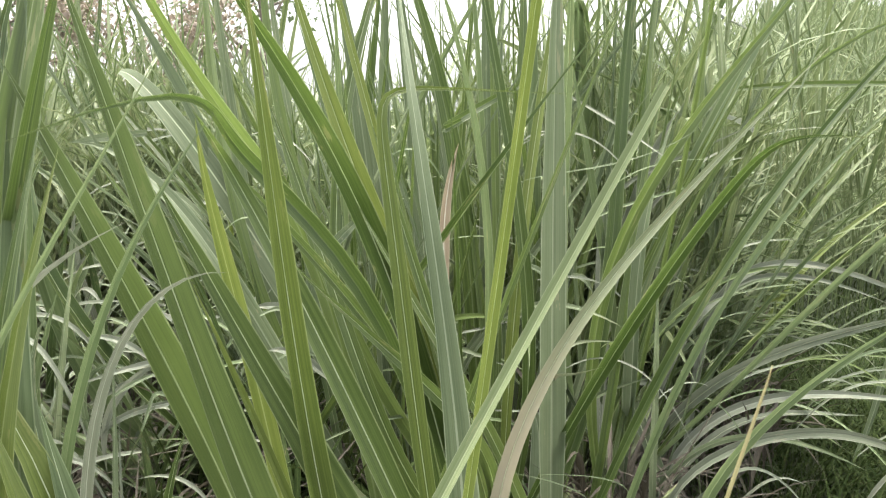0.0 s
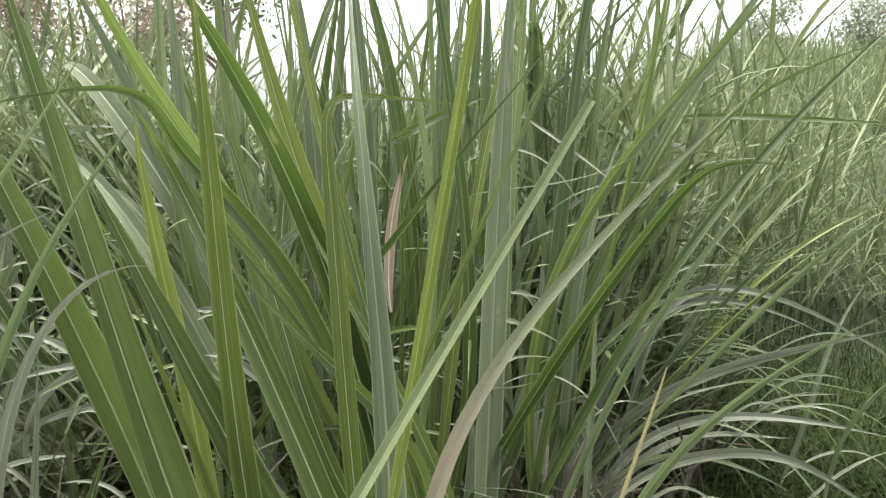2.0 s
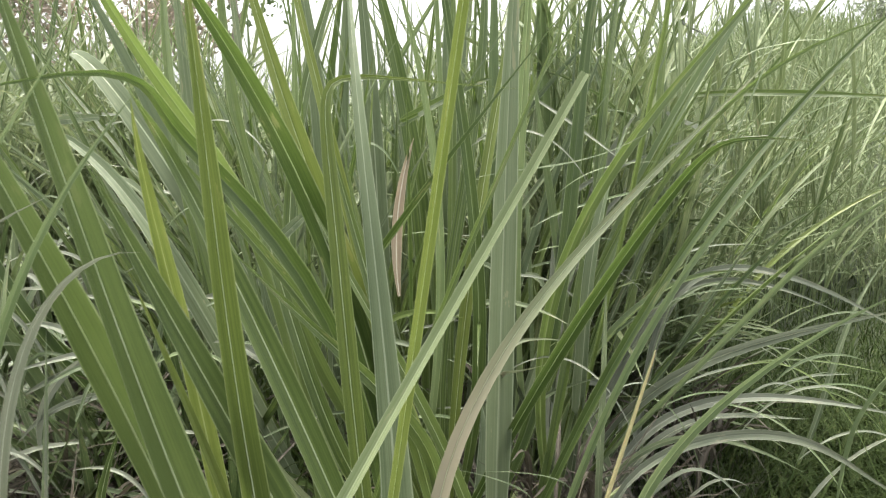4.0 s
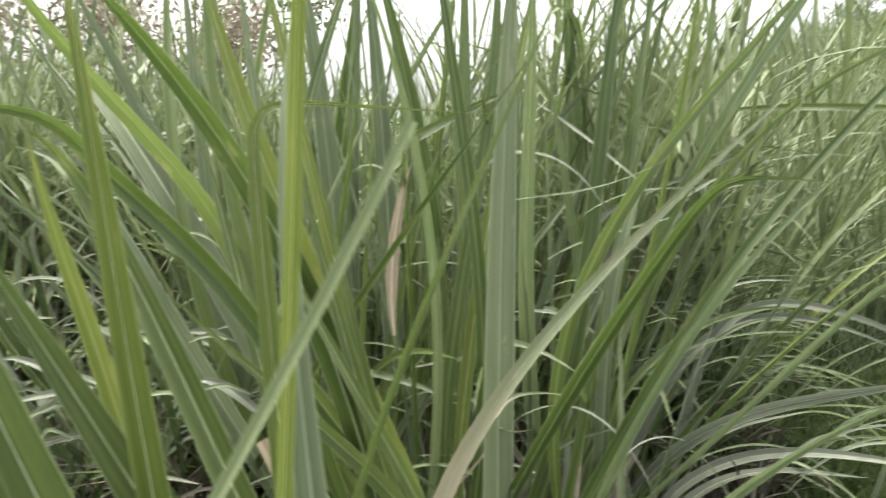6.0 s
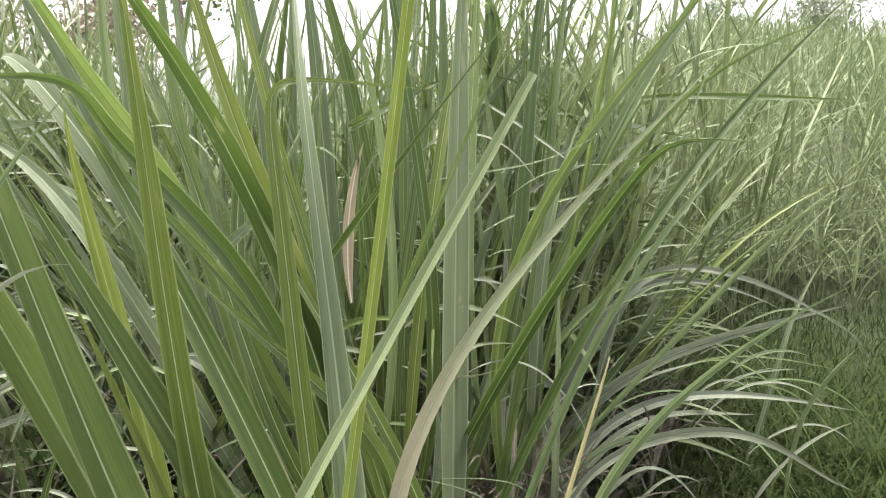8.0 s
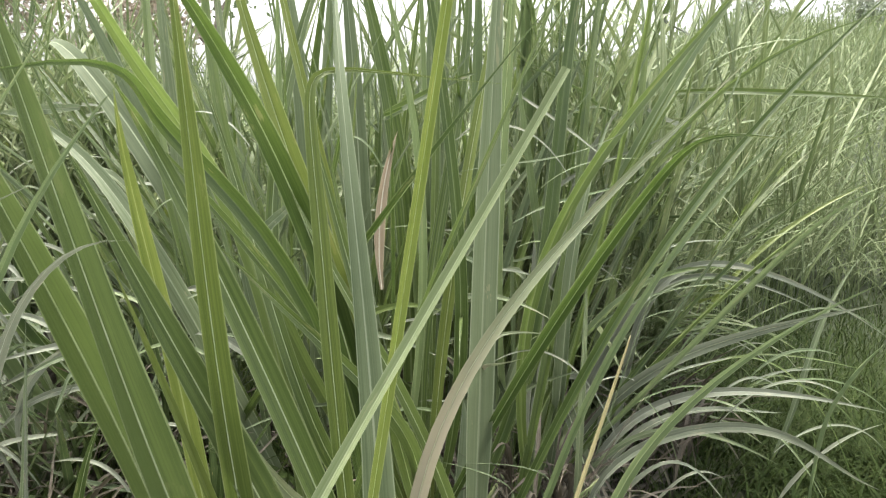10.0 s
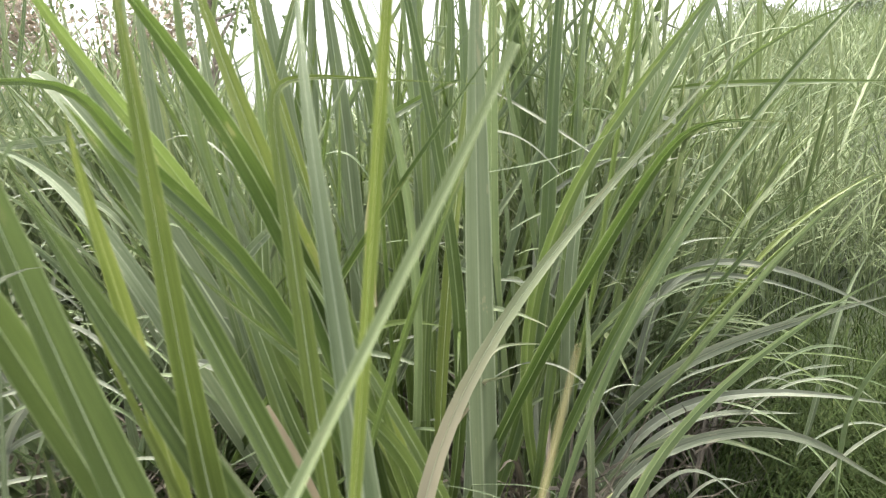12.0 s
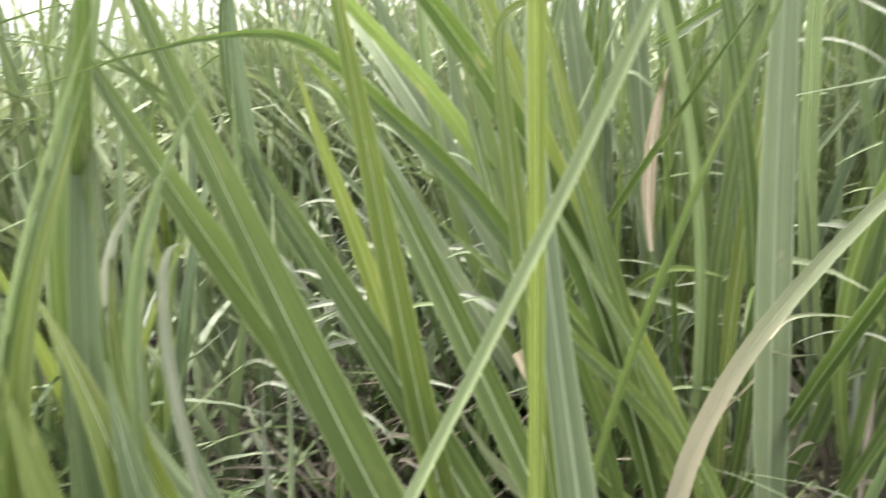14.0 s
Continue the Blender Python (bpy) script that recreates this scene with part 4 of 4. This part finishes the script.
# thin leaves arching from the clump's foot out over the turf
for k in range(26):
    a = np.array([rng.uniform(0.45, 0.95), rng.uniform(1.5, 2.1), rng.uniform(0.12, 0.45)])
    out, ln = rng.uniform(-0.8, 0.7), rng.uniform(0.18, 0.5)
    d = np.array([math.cos(out), math.sin(out), 0.0]) * ln
    rise, drop = rng.uniform(0.15, 0.6) * ln, rng.uniform(-0.3, 0.4) * ln
    leaf([a, a + 0.3 * d + (0, 0, rise), a + 0.7 * d + (0, 0, rise), a + d - (0, 0, drop)], rng.uniform(0.004, 0.009),
         np.array([rng.normal(0, 0.4), -0.5, 0.9]), (FRESH, PALE, GREEN, SILVER)[k % 4], base_w=0.3)

# round pale culms at the foot of the clump
def culm(x, y, height, lean_x, lean_y, radius):
    bm = bmesh.new()
    rings, sides = 14, 8
    loops = []
    for k in range(rings + 1):
        s = k / rings
        node = 1.25 if k % 4 == 3 else 1.0
        r = radius * (1 - 0.9 * s**3) * node
        c = Vector((x - 0.1 + lean_x * s * s, y - 1.45 + lean_y * s * s, height * s))
        loops.append([bm.verts.new(c + Vector((math.cos(6.283 * j / sides) * r, math.sin(6.283 * j / sides) * r, 0))) for j in range(sides)])
    for lo, hi in zip(loops, loops[1:]):
        for j in range(sides):
            bm.faces.new((lo[j], lo[(j + 1) % sides], hi[(j + 1) % sides], hi[j]))
    bm.faces.new(loops[-1])
    me = bpy.data.meshes.new("culm")
    bm.to_mesh(me)
    bm.free()
    for p in me.polygons:
        p.use_smooth = True
    me.materials.append(CULM)
    part("culm", me, clump, "pale green jointed culm")


for k in range(22):
    ang, r = rng.uniform(0, 6.283), 0.3 * math.sqrt(rng.uniform())
    culm(0.1 + r * math.cos(ang), 1.5 + r * math.sin(ang), rng.uniform(0.12, 0.3), r * math.cos(ang) * 0.5, r * math.sin(ang) * 0.5, rng.uniform(0.008, 0.013))


# ---- grass behind and beside ----
def stand_arrays(n, xy, radius, height, length, width, droop=1.1, rows=6, cols=2, upright=0.3, per=7):
    """n leafy stems round a spot: narrow leaves leave each stem at several heights and arch over."""
    ang, r = rng.uniform(0, 6.283, n), radius * np.sqrt(rng.uniform(0, 1, n))
    sx, sy = xy[0] + r * np.cos(ang), xy[1] + r * np.sin(ang)
    tilt_a, tilt = rng.uniform(0, 6.283, n), np.abs(rng.normal(0, 0.12, n))
    h = height * rng.uniform(0.6, 1.1, n)
    i = np.repeat(np.arange(n), per)
    m = n * per
    z = h[i] * rng.uniform(0.05, 1.0, m) ** 0.8
    p0 = np.stack([sx[i] + np.cos(tilt_a[i]) * tilt[i] * z, sy[i] + np.sin(tilt_a[i]) * tilt[i] * z, z], 1)
    out = rng.uniform(0, 6.283, m)
    ln = length * rng.uniform(0.5, 1.2, m)
    le = np.abs(rng.normal(upright, 0.2, m))
    d = np.stack([np.cos(out) * np.sin(le), np.sin(out) * np.sin(le), np.cos(le)], 1)
    le2 = le + np.abs(rng.normal(droop, 0.5, m))
    d2 = np.stack([np.cos(out) * np.sin(le2), np.sin(out) * np.sin(le2), np.cos(le2)], 1)
    p1 = p0 + d * (ln * 0.5)[:, None]
    p2 = p1 + d2 * (ln * 0.6)[:, None]
    p2[:, 2] = np.maximum(p2[:, 2], 0.03)
    face = np.stack([-np.cos(out), -np.sin(out), 1.0 + 0 * out], 1) + rng.normal(0, 0.25, (m, 3))
    lift = ground_height(sx, sy)
    for p in (p0, p1, p2):
        p[:, 2] += lift[i]
    leaves = blade_arrays((p0, p1, p2), width * rng.uniform(0.55, 1.2, m), face, rows, cols, twist=rng.normal(0, 0.5, m))
    b0 = np.stack([sx, sy, lift - 0.02], 1)
    top = np.stack([sx + np.cos(tilt_a) * tilt * h, sy + np.sin(tilt_a) * tilt * h, h + lift], 1)
    stems = blade_arrays((b0, (b0 + top) / 2, top), 0.007, np.tile((0, -1, 0), (n, 1)), 4, 2, fold=0.8, base_w=1.0)
    return joined(leaves, stems)


def stand_spots(count, x_of_y, y_range, keep):
    made = []
    while len(made) < count:
        y = rng.uniform(*y_range)
        x = rng.uniform(*x_of_y) * y
        if keep(x, y):
            made.append((x, y))
    return made


def low_gap(x, y, height):
    """The stand is lower where the white sky shows behind the clump."""
    return height * (0.88 if -0.32 < x / y < 0.02 else 1.0)


def off_turf(x, y):
    return not (x > 0.36 * y - 0.05 and y < 3.5) and not (-1.5 < x < -0.45 and y < 2.1)


near = stand_spots(70, (-0.85, 0.45), (2.0, 3.6), off_turf)
stuff("arching_grass", joined(*[stand_arrays(7, p, 0.25, low_gap(*p, rng.uniform(0.6, 1.05)), 0.6, 0.017) for p in near]), MEADOW, "thick stand of pale arching grass leaves behind the clump", "tall grass")
tall = stand_spots(60, (-0.85, 0.5), (2.2, 4.6), off_turf)
stuff("upright_grass", joined(*[stand_arrays(5, p, 0.3, low_gap(*p, rng.uniform(0.8, 1.1) + (0.2 if p[0] > 0 else 0)), low_gap(*p, 0.75), 0.02, droop=0.5, upright=0.2, per=6) for p in tall]), MEADOW, "upright green napier grass behind the clump", "tall grass")
high = stand_spots(14, (0.0, 0.42), (2.3, 4.2), off_turf)
stuff("tall_stem_grass", joined(*[stand_arrays(4, p, 0.25, rng.uniform(1.15, 1.5) + 0.04 * p[1], 0.7, 0.022, droop=0.6, upright=0.25, per=6) for p in high]), MEADOW, "tall leafy grass stems standing against the sky", "tall grass")
right = stand_spots(85, (0.3, 1.3), (3.9, 6.8), off_turf)
stuff("field_grass", joined(*[stand_arrays(9, p, 0.35, rng.uniform(0.7, 1.15) * min(1.0, 0.15 + 0.35 * (p[1] - 3.2)), 0.3 + 0.45 * min(1.0, 0.45 * (p[1] - 3.2)), 0.011, per=7) for p in right]), FIELD, "pale green grass stand beyond the turf strip", "tall grass")
side = [(rng.uniform(-4.5, -0.95) - 0.3 * y, y) for y in rng.uniform(0.2, 2.6, 70)]
stuff("side_grass", joined(*[stand_arrays(8, p, 0.3, rng.uniform(0.7, 1.1), 0.7, 0.026, droop=0.7) for p in side]), MEADOW, "bright grass stand beside the clump", "tall grass")
low = [(rng.uniform(0.35, 0.75), rng.uniform(1.9, 2.5)) for k in range(10)]
stuff("low_grass", joined(*[stand_arrays(4, p, 0.15, 0.4, 0.5, 0.016, droop=1.3, per=6) for p in low]), MEADOW, "low pale leaves arching over the litter", "grass")
# low stands whose dark green carries the shade between the clumps
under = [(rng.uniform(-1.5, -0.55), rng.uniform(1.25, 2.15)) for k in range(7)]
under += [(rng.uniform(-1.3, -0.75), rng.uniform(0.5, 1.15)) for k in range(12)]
stuff("understorey_grass", joined(*[stand_arrays(4, p, 0.2, rng.uniform(0.25, 0.5), 0.5, 0.018, droop=0.9, per=6) for p in under]), SHADY, "green grass growing between the two clumps, shade put into its colour", "grass")
withered = [(rng.uniform(0.5, 0.85), rng.uniform(1.75, 2.1)) for k in range(5)] + [(rng.uniform(-0.95, -0.35), rng.uniform(1.05, 1.8)) for k in range(22)] + [(rng.uniform(0.28, 0.6), rng.uniform(1.5, 1.8)) for k in range(7)]
stuff("withered_grass", joined(*[stand_arrays(3, p, 0.16, 0.2, 0.36, 0.010, droop=1.4, per=6) for p in withered]), WITHERED, "withered grey-brown leaves sagging round the clump's foot", "dead grass")
# filler sprouts in the TURF green, which has the shade painted in
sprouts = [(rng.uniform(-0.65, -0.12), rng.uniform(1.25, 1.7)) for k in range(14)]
stuff("sprouting_grass", joined(*[stand_arrays(4, p, 0.12, 0.2, 0.28, 0.014, droop=1.0, per=6) for p in sprouts]), TURF, "short sprouts at the foot of the clump, shade in their green", "grass")
far = stand_spots(170, (-1.2, 0.3), (4.5, 14.0), lambda x, y: True)
stuff("far_field_grass", joined(*[stand_arrays(9, p, 0.7, low_gap(*p, 1.0), 0.7, 0.022, droop=0.7, rows=4) for p in far]), FIELD, "far field of tall pale grass reaching to the trees", "tall grass")
slope = stand_spots(330, (0.15, 1.3), (5.0, 28.0), lambda x, y: True)
stuff("slope_grass", joined(*[stand_arrays(9, p, 0.4 + 0.05 * p[1], 1.15, 0.9, 0.013 + 0.0011 * p[1], droop=0.7, rows=4) for p in slope]), FIELD, "pale grass covering the gently rising field", "tall grass")

# loose clumps of broad blades behind the main one, alike
back_clump = tagged(new("grass_clump"), "upright green grass clump standing behind the large one", "grass clump", "grass clumps behind")
for k in range(26):
    out, lean, ln = rng.uniform(0, 6.283), abs(rng.normal(0.15, 0.12)), rng.uniform(0.7, 1.15)
    a = np.array([math.cos(out), math.sin(out), 0]) * rng.uniform(0.02, 0.16)
    d = np.array([math.cos(out) * math.sin(lean), math.sin(out) * math.sin(lean), math.cos(lean)])
    lean2 = lean + abs(rng.normal(0.35, 0.4))
    d2 = np.array([math.cos(out) * math.sin(lean2), math.sin(out) * math.sin(lean2), math.cos(lean2)])
    leaf([a, a + d * ln * 0.5, a + d * ln * 0.6 + d2 * ln * 0.45], rng.uniform(0.014, 0.028), np.array([-math.cos(out), -math.sin(out), 0.5]) + rng.normal(0, 0.3, 3),
         (GREEN, SILVER, GREEN, BRIGHT)[k % 4], owner=back_clump, twist=rng.normal(0, 0.6))
back_clump.matrix_basis = pose(-0.75, 2.35, 0, 0, 0, 40)
for k, (x, y) in enumerate(((0.75, 2.55), (-0.15, 2.6), (0.35, 2.75), (1.05, 3.1), (-1.15, 2.9), (-0.6, 3.0), (0.1, 3.2), (0.7, 3.4))):
    copy_thing(back_clump, pose(x, y, 0, 0, 0, 67 * k))

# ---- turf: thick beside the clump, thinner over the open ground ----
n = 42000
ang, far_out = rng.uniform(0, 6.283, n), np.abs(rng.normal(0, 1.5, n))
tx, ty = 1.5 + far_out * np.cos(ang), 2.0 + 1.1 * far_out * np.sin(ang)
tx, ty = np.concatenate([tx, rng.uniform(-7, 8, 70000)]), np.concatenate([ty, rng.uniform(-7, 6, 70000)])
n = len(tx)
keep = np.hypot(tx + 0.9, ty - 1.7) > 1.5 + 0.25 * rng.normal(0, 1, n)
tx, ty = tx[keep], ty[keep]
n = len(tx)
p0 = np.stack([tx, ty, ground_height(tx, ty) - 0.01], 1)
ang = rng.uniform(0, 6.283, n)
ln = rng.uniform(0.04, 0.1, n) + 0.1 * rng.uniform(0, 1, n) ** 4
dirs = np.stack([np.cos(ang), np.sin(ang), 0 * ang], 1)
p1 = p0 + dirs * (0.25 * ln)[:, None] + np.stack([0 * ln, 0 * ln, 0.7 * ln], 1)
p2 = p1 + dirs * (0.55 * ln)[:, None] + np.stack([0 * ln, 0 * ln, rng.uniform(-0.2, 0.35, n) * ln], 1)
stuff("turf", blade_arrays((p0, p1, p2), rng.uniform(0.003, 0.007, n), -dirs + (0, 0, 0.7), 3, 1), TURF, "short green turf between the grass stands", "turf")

# ---- litter ----
n = 1500
lx, ly = rng.uniform(-2.2, 0.7, n), rng.uniform(0.3, 3.2, n)
p0 = np.stack([lx, ly, ground_height(lx, ly) + rng.uniform(0.0, 0.05, n)], 1)
ang = rng.uniform(0, 6.283, n)
ln = rng.uniform(0.08, 0.4, n)
dirs = np.stack([np.cos(ang), np.sin(ang), 0 * ang], 1)
p1 = p0 + dirs * (0.5 * ln)[:, None] + np.stack([0 * ln, 0 * ln, rng.uniform(0, 0.06, n)], 1)
p2 = p0 + dirs * ln[:, None]
stuff("leaf_litter", blade_arrays((p0, p1, p2), rng.uniform(0.006, 0.022, n), np.stack([0 * ln, 0 * ln, 1 + 0 * ln], 1) + rng.normal(0, 0.3, (n, 3)), 4, 2), LITTER, "dead grey-brown grass leaves lying on the soil", "leaf litter")


# ---- trees ----
def tree(name, x, y, height, spread, mat, label, seed, leaves=2600, leaf_size=0.16, bare=0.25):
    r = np.random.default_rng(seed)
    top = tagged(new(name), label, "tree")
    top.location = (x, y, float(ground_height(x, y)) - 0.05)
    bm = bmesh.new()

    def limb(a, b, ra, rb, sides=7):
        a, b = Vector(a), Vector(b)
        m = Matrix.Translation((a + b) / 2) @ (b - a).to_track_quat("Z", "Y").to_matrix().to_4x4()
        bmesh.ops.create_cone(bm, segments=sides, radius1=ra, radius2=rb, depth=(b - a).length, matrix=m)

    knots = [Vector((0, 0, 0))]
    for k in range(4):
        knots.append(knots[-1] + Vector((r.normal(0, 0.06) * height * 0.3, r.normal(0, 0.06) * height * 0.3, height * 0.2)))
    for k in range(4):
        limb(knots[k], knots[k + 1], height * 0.022 * (1 - 0.2 * k), height * 0.022 * (0.8 - 0.2 * k))
    ends = []
    for k in range(16):
        s = r.uniform(bare, 1)
        i = min(3, int(s * 4))
        a = knots[i].lerp(knots[i + 1], s * 4 - i)
        ang = r.uniform(0, 6.283)
        b = a + Vector((math.cos(ang) * spread * r.uniform(0.4, 1), math.sin(ang) * spread * r.uniform(0.4, 1), height * r.uniform(0.05, 0.25)))
        limb(a, b, height * 0.007, height * 0.002, 5)
        ends += [a.lerp(b, 0.6), b]
    me = bpy.data.meshes.new("trunk")
    bm.to_mesh(me)
    bm.free()
    me.materials.append(BARK)
    part("trunk", me, top)
    ends = np.array([tuple(e) for e in ends])
    c = ends[r.integers(0, len(ends), leaves)] + r.normal(0, 1, (leaves, 3)) * (spread * 0.2, spread * 0.2, spread * 0.16)
    d = r.normal(0, 1, (leaves, 3))
    d /= np.linalg.norm(d, axis=1, keepdims=True)
    size = leaf_size * r.uniform(0.5, 1.3, leaves)
    p2 = c + d * size[:, None]
    p1 = (c + p2) / 2 + r.normal(0, 0.02, (leaves, 3))
    part("crown", blade_mesh("crown", blade_arrays((c, p1, p2), size * 0.55, r.normal(0, 1, (leaves, 3)), 3, 2, 0.2, base_w=0.3), mat), top)
    return top


tree("tree", -10.5, 17, 6.5, 2.4, CROWN, "dark green leafy tree with thin limbs at the field edge", 3)
tree("tree", -6.2, 19, 7.5, 2.6, CROWN, "tall dark green tree against the white sky", 4)
tree("shrub", -9.2, 13.5, 3.6, 1.7, RUSTY, "loose rusty-leaved shrub behind the tall grass", 5, leaf_size=0.13)
tree("shrub", -6.6, 14.2, 3.4, 1.5, RUSTY, "loose rusty-leaved shrub beside the field", 6, leaf_size=0.13)
tree("tree", 24.0, 57, 9.4, 2.4, HAZY, "small tree beyond the rising field, paled by painted haze", 8, 3600, 0.3)
tree("tree", 32.0, 58, 10.0, 3.4, HAZY, "rounded tree beyond the rising field, paled by painted haze", 9, 4400, 0.3)
tree("tree", 40.0, 58, 10.4, 3.6, HAZY, "broad tree beyond the rising field, paled by painted haze", 10, 4400, 0.3)
